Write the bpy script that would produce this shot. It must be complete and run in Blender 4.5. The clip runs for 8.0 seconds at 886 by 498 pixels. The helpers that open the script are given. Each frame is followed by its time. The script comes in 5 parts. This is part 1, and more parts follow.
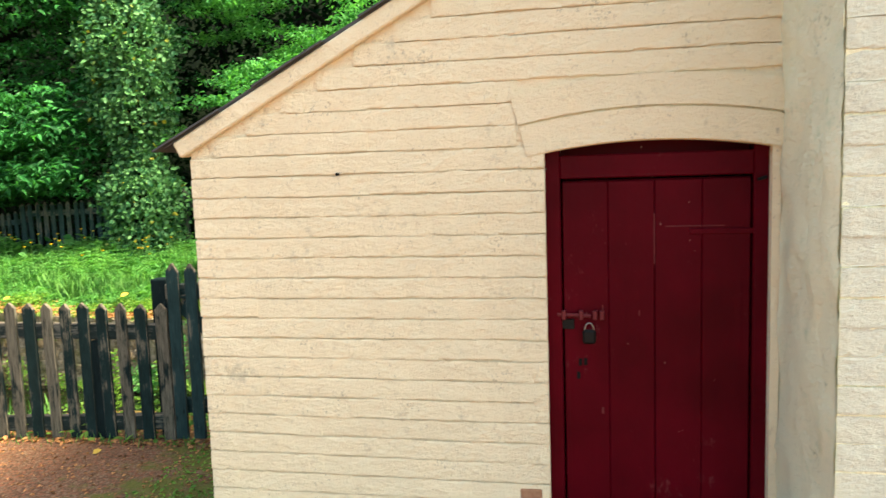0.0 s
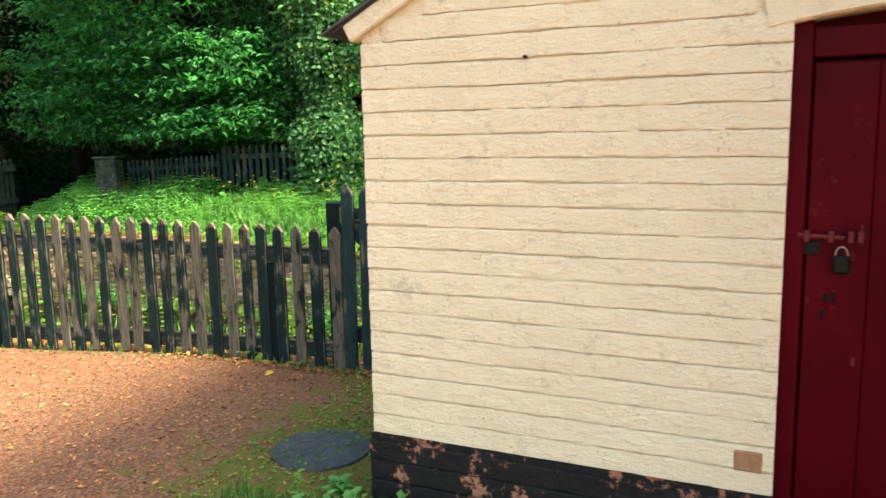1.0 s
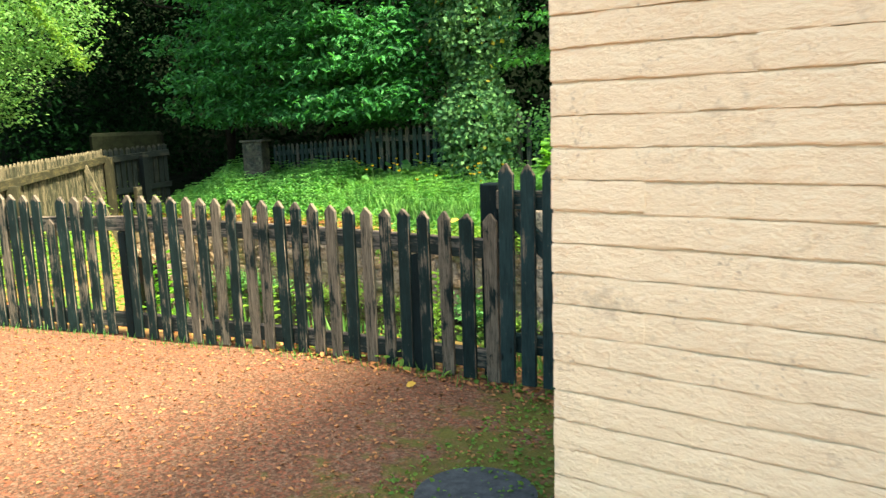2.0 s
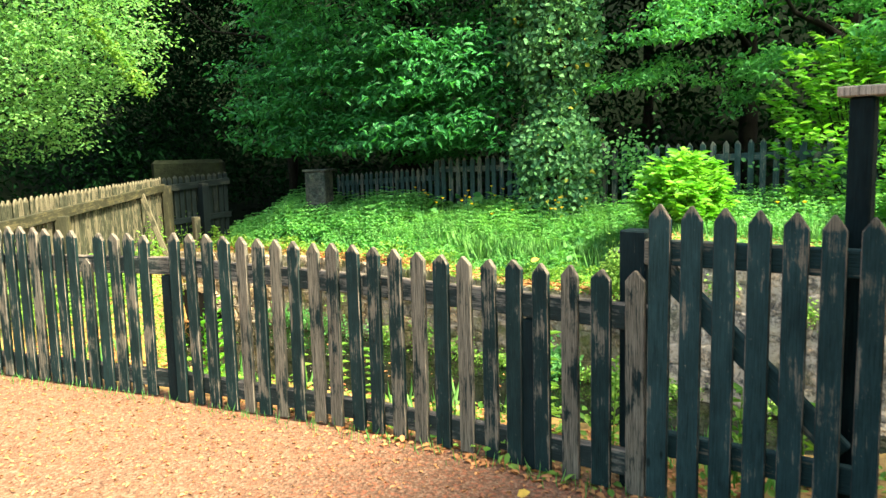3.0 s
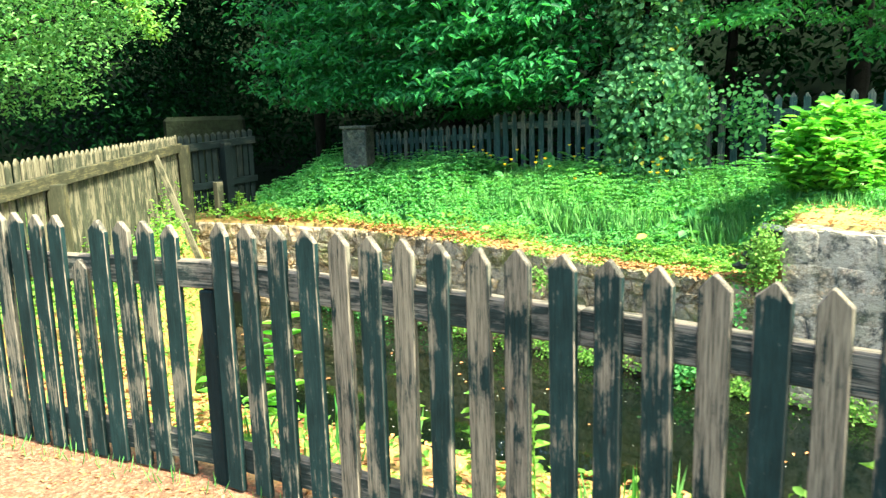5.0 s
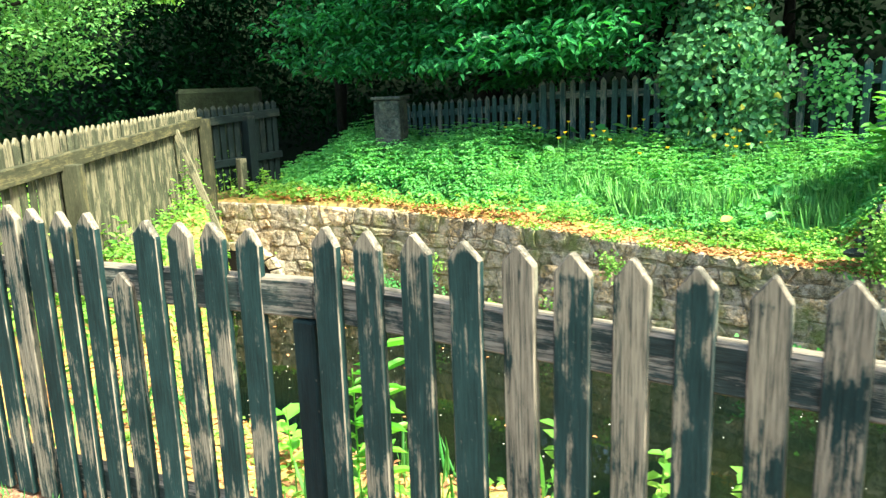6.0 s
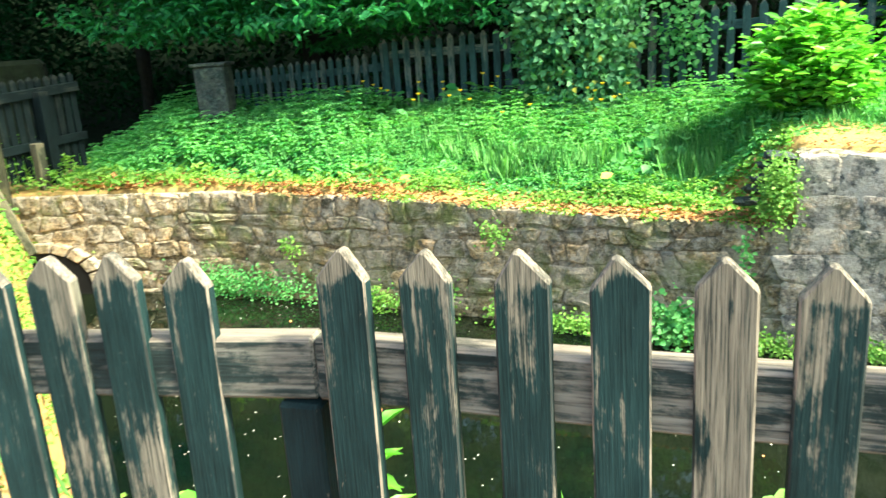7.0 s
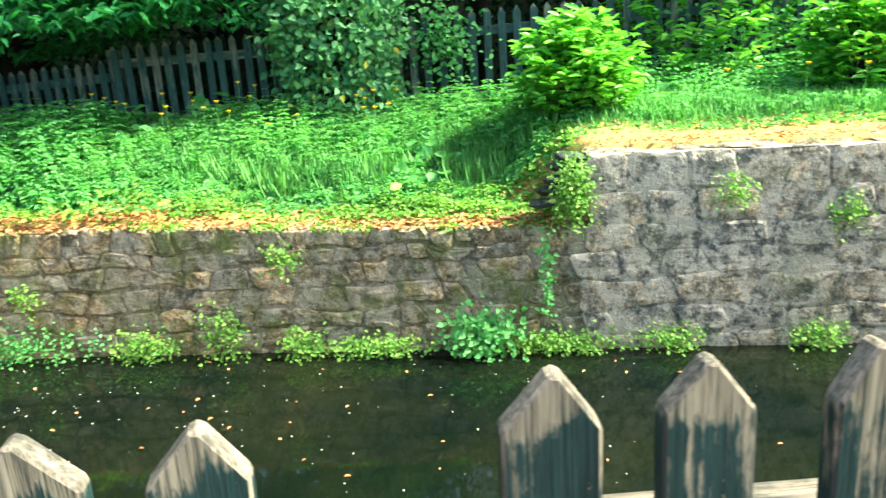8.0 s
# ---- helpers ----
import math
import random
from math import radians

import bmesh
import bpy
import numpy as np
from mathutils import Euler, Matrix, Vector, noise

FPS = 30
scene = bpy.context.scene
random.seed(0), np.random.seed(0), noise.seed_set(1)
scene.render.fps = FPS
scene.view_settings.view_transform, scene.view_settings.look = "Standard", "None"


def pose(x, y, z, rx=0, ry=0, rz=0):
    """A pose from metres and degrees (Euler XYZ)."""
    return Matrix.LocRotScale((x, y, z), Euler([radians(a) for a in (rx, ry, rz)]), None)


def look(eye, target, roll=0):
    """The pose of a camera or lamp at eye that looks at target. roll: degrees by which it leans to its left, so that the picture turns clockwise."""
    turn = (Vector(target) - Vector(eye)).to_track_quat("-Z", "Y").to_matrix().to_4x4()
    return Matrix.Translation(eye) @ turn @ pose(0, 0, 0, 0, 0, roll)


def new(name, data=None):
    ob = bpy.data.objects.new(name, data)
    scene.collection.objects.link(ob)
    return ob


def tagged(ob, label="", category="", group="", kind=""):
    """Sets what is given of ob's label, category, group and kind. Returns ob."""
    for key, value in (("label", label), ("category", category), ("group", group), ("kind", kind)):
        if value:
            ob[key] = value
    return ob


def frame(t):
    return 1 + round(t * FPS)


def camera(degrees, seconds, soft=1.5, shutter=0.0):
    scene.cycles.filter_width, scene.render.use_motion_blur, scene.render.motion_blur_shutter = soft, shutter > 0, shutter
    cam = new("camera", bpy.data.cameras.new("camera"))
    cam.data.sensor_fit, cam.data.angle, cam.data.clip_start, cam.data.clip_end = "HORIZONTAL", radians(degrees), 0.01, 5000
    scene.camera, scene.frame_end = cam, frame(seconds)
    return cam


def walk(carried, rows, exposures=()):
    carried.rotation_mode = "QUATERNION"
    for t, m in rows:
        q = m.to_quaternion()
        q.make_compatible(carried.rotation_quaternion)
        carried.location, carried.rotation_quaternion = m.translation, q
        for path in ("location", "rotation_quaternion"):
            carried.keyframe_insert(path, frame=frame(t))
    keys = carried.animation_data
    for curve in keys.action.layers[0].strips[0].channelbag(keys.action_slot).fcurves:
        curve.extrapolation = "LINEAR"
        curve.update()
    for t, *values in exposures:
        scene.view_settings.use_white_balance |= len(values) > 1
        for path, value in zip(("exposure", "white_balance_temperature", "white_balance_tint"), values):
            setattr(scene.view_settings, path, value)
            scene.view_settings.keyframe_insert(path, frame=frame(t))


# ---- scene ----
cam = camera(59.7, 8.0, soft=1.4, shutter=0.2)
PATH = [
    (0, (-0.135, 0.277, 1.717), (-0.589, 2.516, 1.452), -2.0),
    (0.5, (-0.164, 0.458, 1.581), (-0.894, 2.619, 1.287), -1.5),
    (1, (-0.286, 0.673, 1.459), (-1.243, 2.734, 1.105), -1.2),
    (1.5, (-0.523, 0.964, 1.379), (-1.665, 2.927, 1.013), -1.3),
    (1.7, (-0.615, 1.109, 1.370), (-1.837, 3.019, 0.983), -1.7),
    (2.8, (-1.414, 1.799, 1.357), (-2.851, 3.564, 1.025), -1.9),
    (3, (-1.559, 1.918, 1.350), (-3.008, 3.680, 1.060), -1.5),
    (3.5, (-1.935, 2.198, 1.331), (-3.397, 3.955, 1.078), -0.9),
    (4, (-2.310, 2.448, 1.301), (-3.763, 4.207, 0.998), -1.4),
    (4.5, (-2.738, 2.630, 1.303), (-4.194, 4.375, 0.946), -1.4),
    (5.8, (-3.928, 3.044, 1.256), (-5.394, 4.753, 0.784), -2.1),
    (6, (-4.086, 3.100, 1.260), (-5.549, 4.807, 0.775), -2.0),
    (6.5, (-4.545, 3.233, 1.226), (-5.883, 5.017, 0.667), -2.3),
    (7, (-4.889, 3.432, 1.205), (-5.886, 5.414, 0.600), -3.8),
    (7.5, (-5.199, 3.662, 1.194), (-5.853, 5.789, 0.615), -3.8),
    (8, (-5.504, 3.778, 1.175), (-5.736, 5.979, 0.550), -3.7),
]
walk(cam, [(t, look(eye, target, roll)) for t, eye, target, roll in PATH],
     exposures=[(0.0, 2.1, 8300, -1), (1.5, 2.08, 8300, 2), (3.0, 2.38, 7800, -2), (4.5, 2.68, 6850, -10), (8.0, 2.66, 6750, -10)])

# ---- light ----
SUN_ELEVATION, SUN_AZIMUTH = 50.0, 88.0      # azimuth clockwise from +y
world = bpy.data.worlds.new("sky")
scene.world = world
world.use_nodes = True
wn = world.node_tree.nodes
sky = wn.new("ShaderNodeTexSky")
sky.sky_type, sky.sun_disc = "NISHITA", False
sky.sun_elevation, sky.sun_rotation = radians(SUN_ELEVATION), radians(SUN_AZIMUTH)
sky.air_density, sky.dust_density = 1.0, 3.0
world.node_tree.links.new(sky.outputs[0], wn["Background"].inputs[0])
wn["Background"].inputs[1].default_value = 0.15
sun = new("sun", bpy.data.lights.new("sun", "SUN"))
sun.data.energy, sun.data.angle, sun.data.color = 3.9, radians(8.0), (1.0, 0.93, 0.82)
az, el = radians(SUN_AZIMUTH), radians(SUN_ELEVATION)
SUN_TO = Vector((math.sin(az) * math.cos(el), math.cos(az) * math.cos(el), math.sin(el)))
sun.matrix_world = look(SUN_TO * 40, (0, 0, 0))

# ---- materials ----
def shader(name, rough=0.8):
    m = bpy.data.materials.new(name)
    m.use_nodes = True
    b = m.node_tree.nodes["Principled BSDF"]
    b.inputs["Roughness"].default_value = rough
    b.inputs["Specular IOR Level"].default_value = 0.16
    return m, m.node_tree.nodes, m.node_tree.links, b


def ramp(nodes, links, fac, stops):
    r = nodes.new("ShaderNodeValToRGB")
    e = r.color_ramp.elements
    while len(e) < len(stops):
        e.new(0.5)
    for el_, (p, c) in zip(e, stops):
        el_.position, el_.color = p, (*c, 1)
    links.new(fac, r.inputs[0])
    return r.outputs[0]


def tex_noise(nodes, links, scale, detail=4, rough=0.6, stretch=None, coords="Object", shift=None):
    if coords == "Place":
        out = nodes.new("ShaderNodeNewGeometry").outputs["Position"]
    else:
        out = nodes.new("ShaderNodeTexCoord").outputs[coords]
    if shift is not None:
        add = nodes.new("ShaderNodeVectorMath")
        add.operation = "ADD"
        links.new(out, add.inputs[0])
        links.new(shift, add.inputs[1])
        out = add.outputs[0]
    if stretch:
        mp = nodes.new("ShaderNodeMapping")
        mp.inputs["Scale"].default_value = stretch
        links.new(out, mp.inputs[0])
        out = mp.outputs[0]
    n = nodes.new("ShaderNodeTexNoise")
    n.inputs["Scale"].default_value, n.inputs["Detail"].default_value, n.inputs["Roughness"].default_value = scale, detail, rough
    links.new(out, n.inputs["Vector"])
    return n.outputs["Fac"]


def mix(nodes, links, fac, a, b, mode="MIX"):
    n = nodes.new("ShaderNodeMix")
    n.data_type, n.blend_type = "RGBA", mode
    for s, v in ((n.inputs["Factor"], fac), (n.inputs["A"], a), (n.inputs["B"], b)):
        if isinstance(v, (int, float)):
            s.default_value = v
        elif isinstance(v, tuple):
            s.default_value = (*v, 1)
        else:
            links.new(v, s)
    return n.outputs["Result"]


def calc(nodes, links, op, a, b):
    n = nodes.new("ShaderNodeMath")
    n.operation, n.use_clamp = op, op == "ADD"
    for s, v in zip(n.inputs, (a, b)):
        if isinstance(v, (int, float)):
            s.default_value = v
        else:
            links.new(v, s)
    return n.outputs[0]


def bump(nodes, links, b, height, strength, distance):
    n = nodes.new("ShaderNodeBump")
    n.inputs["Strength"].default_value, n.inputs["Distance"].default_value = strength, distance
    links.new(height, n.inputs["Height"])
    links.new(n.outputs[0], b.inputs["Normal"])


def object_random(nodes):
    return nodes.new("ShaderNodeObjectInfo").outputs["Random"]


def painted_brick(name, base, dirt):
    m, n, l, b = shader(name, 0.75)
    big = tex_noise(n, l, 2.2, 5, 0.6, coords="Place")
    c = ramp(n, l, big, [(0.3, tuple(v * 0.93 for v in base)), (0.6, base)])
    spots = tex_noise(n, l, 26, 6, 0.75, coords="Place")
    region = tex_noise(n, l, 5.0, 4, 0.7, coords="Place")
    f = ramp(n, l, calc(n, l, "MULTIPLY", spots, region), [(0.31, (0, 0, 0)), (0.42, (1, 1, 1))])
    c = mix(n, l, calc(n, l, "MULTIPLY", f, 0.5), c, dirt)
    speck = ramp(n, l, calc(n, l, "ADD", calc(n, l, "MULTIPLY", tex_noise(n, l, 70, 5, 0.7, coords="Place"), 0.6), calc(n, l, "MULTIPLY", tex_noise(n, l, 6, 3, 0.6, coords="Place"), 0.4)), [(0.59, (0, 0, 0)), (0.645, (1, 1, 1))])
    c = mix(n, l, calc(n, l, "MULTIPLY", speck, 0.5), c, tuple(v * 0.6 for v in dirt))
    l.new(c, b.inputs["Base Color"])
    h = calc(n, l, "ADD", calc(n, l, "MULTIPLY", tex_noise(n, l, 16, 6, 0.7, (1, 1, 1.7), coords="Place"), 0.8), calc(n, l, "MULTIPLY", tex_noise(n, l, 110, 4, 0.7, coords="Place"), 0.3))
    bump(n, l, b, h, 1.0, 0.018)
    return m


M_PAINT = painted_brick("cream_paint", (0.85, 0.755, 0.55), (0.47, 0.42, 0.31))
M_LIME = painted_brick("limewash", (0.88, 0.88, 0.66), (0.52, 0.64, 0.42))
M_PAINT_OLD = painted_brick("aged_cream_paint", (0.62, 0.65, 0.56), (0.44, 0.47, 0.42))


def black_brick():
    m, n, l, b = shader("black_painted_brick", 0.6)
    f = ramp(n, l, tex_noise(n, l, 9, 8, 0.75, coords="Place"), [(0.56, (0, 0, 0)), (0.61, (1, 1, 1))])
    red = ramp(n, l, tex_noise(n, l, 40, coords="Place"), [(0.3, (0.24, 0.09, 0.06)), (0.7, (0.42, 0.22, 0.15))])
    l.new(mix(n, l, f, (0.012, 0.013, 0.014), red), b.inputs["Base Color"])
    bump(n, l, b, tex_noise(n, l, 30, 6, coords="Place"), 0.8, 0.01)
    return m


M_BLACK = black_brick()


def bare_brick():
    m, n, l, b = shader("bare_red_brick", 0.9)
    l.new(ramp(n, l, tex_noise(n, l, 30, 6, coords="Place"), [(0.3, (0.26, 0.12, 0.07)), (0.7, (0.44, 0.27, 0.17))]), b.inputs["Base Color"])
    bump(n, l, b, tex_noise(n, l, 60, 5, coords="Place"), 0.7, 0.006)
    return m


M_BRICK = bare_brick()


def door_paint():
    m, n, l, b = shader("maroon_gloss_paint", 0.42)
    b.inputs["Specular IOR Level"].default_value = 0.06
    c = ramp(n, l, tex_noise(n, l, 3, 4), [(0.3, (0.055, 0.0004, 0.004)), (0.7, (0.092, 0.0007, 0.007))])
    chips = ramp(n, l, tex_noise(n, l, 34, 7, 0.7, stretch=(1, 1, 0.45)), [(0.70, (0, 0, 0)), (0.712, (1, 1, 1))])
    c = mix(n, l, chips, c, (0.30, 0.15, 0.14))
    scuff = ramp(n, l, calc(n, l, "MULTIPLY", tex_noise(n, l, 60, 6, 0.75, stretch=(1, 1, 0.5)), tex_noise(n, l, 4, 3, 0.6)), [(0.37, (0, 0, 0)), (0.44, (0.5, 0.5, 0.5))])
    c = mix(n, l, scuff, c, (0.17, 0.045, 0.05))
    l.new(c, b.inputs["Base Color"])
    h = calc(n, l, "ADD", calc(n, l, "MULTIPLY", tex_noise(n, l, 20, 4, 0.5, stretch=(3, 3, 0.25)), 0.6), calc(n, l, "MULTIPLY", tex_noise(n, l, 120, 3), 0.2))
    bump(n, l, b, h, 0.35, 0.006)
    return m


M_DOOR = door_paint()


def plain(name, colour, rough, metal=0.0, scale=30, spread=0.25, depth=0.003):
    m, n, l, b = shader(name, rough)
    lo, hi = tuple(v * (1 - spread) for v in colour), tuple(v * (1 + spread) for v in colour)
    l.new(ramp(n, l, tex_noise(n, l, scale, 5, 0.65), [(0.3, lo), (0.7, hi)]), b.inputs["Base Color"])
    b.inputs["Metallic"].default_value = metal
    bump(n, l, b, tex_noise(n, l, scale * 3, 4), 0.5, depth)
    return m


M_IRON = plain("dark_iron", (0.010, 0.010, 0.010), 0.5, 0.2)
M_STEEL = plain("steel", (0.26, 0.26, 0.25), 0.35, 1.0)
M_RUST = plain("pinkish_painted_iron", (0.12, 0.018, 0.022), 0.5)
M_ZINC = plain("zinc_kick_plate", (0.10, 0.12, 0.13), 0.5, 0.6, 12)
M_SLATE = plain("slate", (0.07, 0.075, 0.08), 0.7, 0, 12)
# Black colour that paints in the darkness of openings.
M_HOLE = plain("painted_dark_hollow", (0.006, 0.006, 0.006), 0.9)
M_COVER = plain("cast_iron_cover", (0.075, 0.085, 0.09), 0.6, 0.3, 26, 0.4, 0.006)
M_OLD = plain("mossy_old_stone", (0.013, 0.018, 0.010), 0.95, 0, 7, 0.5, 0.03)
M_BOULDER = plain("grey_boulder", (0.17, 0.17, 0.155), 0.9, 0, 9, 0.4, 0.02)


def picket_wood(name, dark, bare, worn, tip, spread=0.12):
    """Dark stain flaking off grey softwood: worn shifts how much is bare, spread how much pickets differ."""
    m, n, l, b = shader(name, 0.78)
    b.inputs["Specular IOR Level"].default_value = 0.1
    rnd = object_random(n)
    sh = n.new("ShaderNodeCombineXYZ")
    far = calc(n, l, "MULTIPLY", rnd, 37.0)
    l.new(far, sh.inputs[0])
    l.new(far, sh.inputs[2])
    shift = sh.outputs[0]
    grain = tex_noise(n, l, 1.0, 7, 0.72, (70, 70, 3.0), shift=shift)
    fine = tex_noise(n, l, 1.0, 4, 0.65, (260, 260, 8.0), shift=shift)
    patch = tex_noise(n, l, 1.0, 6, 0.68, (11, 11, 4.6), shift=shift)
    fleck = tex_noise(n, l, 1.0, 5, 0.7, (75, 75, 38), shift=shift)
    wear = calc(n, l, "ADD", calc(n, l, "MULTIPLY", patch, 0.62), calc(n, l, "MULTIPLY", grain, 0.38))
    wear = calc(n, l, "ADD", wear, calc(n, l, "MULTIPLY", calc(n, l, "SUBTRACT", rnd, 0.5 - worn / spread), spread))
    if tip:
        tc = n.new("ShaderNodeTexCoord")
        sep = n.new("ShaderNodeSeparateXYZ")
        l.new(tc.outputs["Generated"], sep.inputs[0])
        mr = n.new("ShaderNodeMapRange")
        mr.inputs[1].default_value, mr.inputs[2].default_value, mr.inputs[4].default_value = 0.945, 1.0, 0.22
        l.new(sep.outputs[2], mr.inputs[0])
        wear = calc(n, l, "ADD", wear, mr.outputs[0])
    bared = ramp(n, l, wear, [(0.51, (0, 0, 0)), (0.56, (1, 1, 1))])
    chips = ramp(n, l, fleck, [(0.66, (0, 0, 0)), (0.69, (0.8, 0.8, 0.8))])
    f = calc(n, l, "ADD", calc(n, l, "MULTIPLY", bared, ramp(n, l, fine, [(0.38, (0.45, 0.45, 0.45)), (0.5, (1, 1, 1))])), chips)
    wood = ramp(n, l, calc(n, l, "ADD", calc(n, l, "MULTIPLY", grain, 0.45), calc(n, l, "MULTIPLY", fine, 0.55)), [(0.37, tuple(v * 0.25 for v in bare)), (0.47, tuple(v * 0.75 for v in bare)), (0.62, tuple(v * 1.25 for v in bare))])
    paint = ramp(n, l, calc(n, l, "ADD", calc(n, l, "MULTIPLY", patch, 0.5), calc(n, l, "MULTIPLY", fine, 0.5)), [(0.36, tuple(v * 0.6 for v in dark)), (0.64, tuple(v * 2.1 for v in dark))])
    # knots
    v = n.new("ShaderNodeTexVoronoi")
    v.inputs["Scale"].default_value = 1.0
    mp = n.new("ShaderNodeMapping")
    mp.inputs["Scale"].default_value = (9, 2, 3.6)
    ad = n.new("ShaderNodeVectorMath")
    l.new(n.new("ShaderNodeTexCoord").outputs["Object"], ad.inputs[0])
    l.new(shift, ad.inputs[1])
    l.new(ad.outputs[0], mp.inputs[0])
    l.new(mp.outputs[0], v.inputs["Vector"])
    knot = ramp(n, l, v.outputs["Distance"], [(0.05, (0.3, 0.3, 0.3)), (0.09, (1, 1, 1))])
    l.new(mix(n, l, 1.0, mix(n, l, f, paint, wood), knot, "MULTIPLY"), b.inputs["Base Color"])
    h = calc(n, l, "ADD", calc(n, l, "MULTIPLY", grain, 0.5), calc(n, l, "MULTIPLY", fine, 0.5))
    bump(n, l, b, calc(n, l, "SUBTRACT", h, calc(n, l, "MULTIPLY", f, 0.25)), 0.9, 0.005)
    return m


STAIN, GREYWOOD = (0.0068, 0.0175, 0.0178), (0.15, 0.136, 0.106)
M_PICKET_D = picket_wood("dark_stained_picket", STAIN, GREYWOOD, -0.06, True, 0.05)
M_PICKET_M = picket_wood("flaking_stained_picket", STAIN, GREYWOOD, 0.012, True, 0.05)
M_PICKET_B = picket_wood("weathered_bare_picket", STAIN, GREYWOOD, 0.085, True, 0.05)
M_GATE = picket_wood("dark_stained_gate_wood", (0.013, 0.031, 0.033), (0.17, 0.15, 0.115), -0.05, True, 0.06)
M_RAIL = picket_wood("worn_rail_wood", (0.014, 0.022, 0.021), (0.135, 0.132, 0.112), 0.0, False, 0.05)
# Bare end grain; on rail tops it puts sunlight into the colour.
M_END = picket_wood("pale_end_and_lit_top", (0.055, 0.05, 0.042), (0.185, 0.152, 0.122), 0.06, False, 0.05)
M_EDGE = picket_wood("worn_pale_edge", (0.02, 0.024, 0.023), (0.18, 0.152, 0.122), 0.02, False, 0.08)
M_POST = picket_wood("dark_stained_post_wood", (0.004, 0.010, 0.011), (0.10, 0.085, 0.065), -0.12, False, 0.05)
M_CAP = picket_wood("pale_weathered_cap", (0.05, 0.05, 0.045), (0.40, 0.34, 0.27), 0.3, False, 0.05)
M_LEFT = picket_wood("silvered_fence_wood", (0.032, 0.034, 0.022), (0.155, 0.135, 0.088), 0.03, True, 0.12)
M_LEFT_RAIL = picket_wood("mossy_rail_wood", (0.028, 0.028, 0.017), (0.10, 0.085, 0.045), 0.0, False, 0.05)
# Fence wood made near black, with the trees' shade put into its colour.
M_SHADED = picket_wood("shade_painted_fence_wood", (0.003, 0.0065, 0.007), (0.022, 0.026, 0.022), -0.03, True, 0.1)
M_FAR = picket_wood("shaded_old_fence_wood", (0.020, 0.042, 0.042), (0.13, 0.135, 0.115), -0.01, True, 0.16)


def stone(name, lo, mid, hi, moss=0.3, lime=0.5):
    m, n, l, b = shader(name, 0.9)
    rnd = object_random(n)
    sh = n.new("ShaderNodeCombineXYZ")
    l.new(calc(n, l, "MULTIPLY", rnd, 51.0), sh.inputs[0])
    a = tex_noise(n, l, 7, 7, 0.7, shift=sh.outputs[0])
    c = ramp(n, l, a, [(0.38, lo), (0.5, mid), (0.63, hi)])
    tint = ramp(n, l, rnd, [(0.0, (0.64, 0.66, 0.68)), (0.4, (0.92, 0.91, 0.9)), (0.75, (1.12, 1.0, 0.85)), (1.0, (1.5, 1.3, 1.05))])
    c = mix(n, l, 1.0, c, tint, "MULTIPLY")
    fleck = ramp(n, l, tex_noise(n, l, 34, 8, 0.75, coords="Place"), [(0.40, (0.45, 0.45, 0.45)), (0.52, (1.0, 0.98, 0.95)), (0.62, (1.75, 1.6, 1.45))])
    c = mix(n, l, 1.0, c, fleck, "MULTIPLY")
    lichen = ramp(n, l, tex_noise(n, l, 6.5, 10, 0.8, coords="Place"), [(0.47, (0, 0, 0)), (0.53, (1, 1, 1))])
    c = mix(n, l, calc(n, l, "MULTIPLY", lichen, lime), c, (0.56, 0.475, 0.385))
    damp = ramp(n, l, tex_noise(n, l, 5.3, 10, 0.78, coords="Place"), [(0.40, (1, 1, 1)), (0.45, (0, 0, 0))])
    c = mix(n, l, calc(n, l, "MULTIPLY", damp, 0.55), c, (0.06, 0.066, 0.07))
    green = ramp(n, l, tex_noise(n, l, 2.1, 5, 0.7, coords="Place"), [(0.50, (0, 0, 0)), (0.66, (1, 1, 1))])
    c = mix(n, l, calc(n, l, "MULTIPLY", green, moss), c, (0.11, 0.13, 0.035))
    l.new(c, b.inputs["Base Color"])
    h = calc(n, l, "ADD", calc(n, l, "MULTIPLY", a, 0.7), calc(n, l, "MULTIPLY", tex_noise(n, l, 45, 5), 0.3))
    bump(n, l, b, h, 1.0, 0.05)
    return m


M_STONE = stone("rubble_stone", (0.10, 0.082, 0.056), (0.22, 0.18, 0.125), (0.40, 0.315, 0.22), 0.8, 0.42)
M_STONE_HIGH = stone("limed_grey_stone", (0.10, 0.105, 0.108), (0.26, 0.24, 0.22), (0.55, 0.46, 0.385), 0.3, 0.9)
M_MORTAR = stone("old_lime_mortar", (0.08, 0.070, 0.052), (0.16, 0.135, 0.10), (0.27, 0.22, 0.155), 0.7, 0.3)
# Low stone colour carries the trees' shade on the pillar.
M_PILLAR = stone("pillar_stone", (0.014, 0.024, 0.026), (0.028, 0.043, 0.044), (0.055, 0.072, 0.07), 0.2, 0.04)


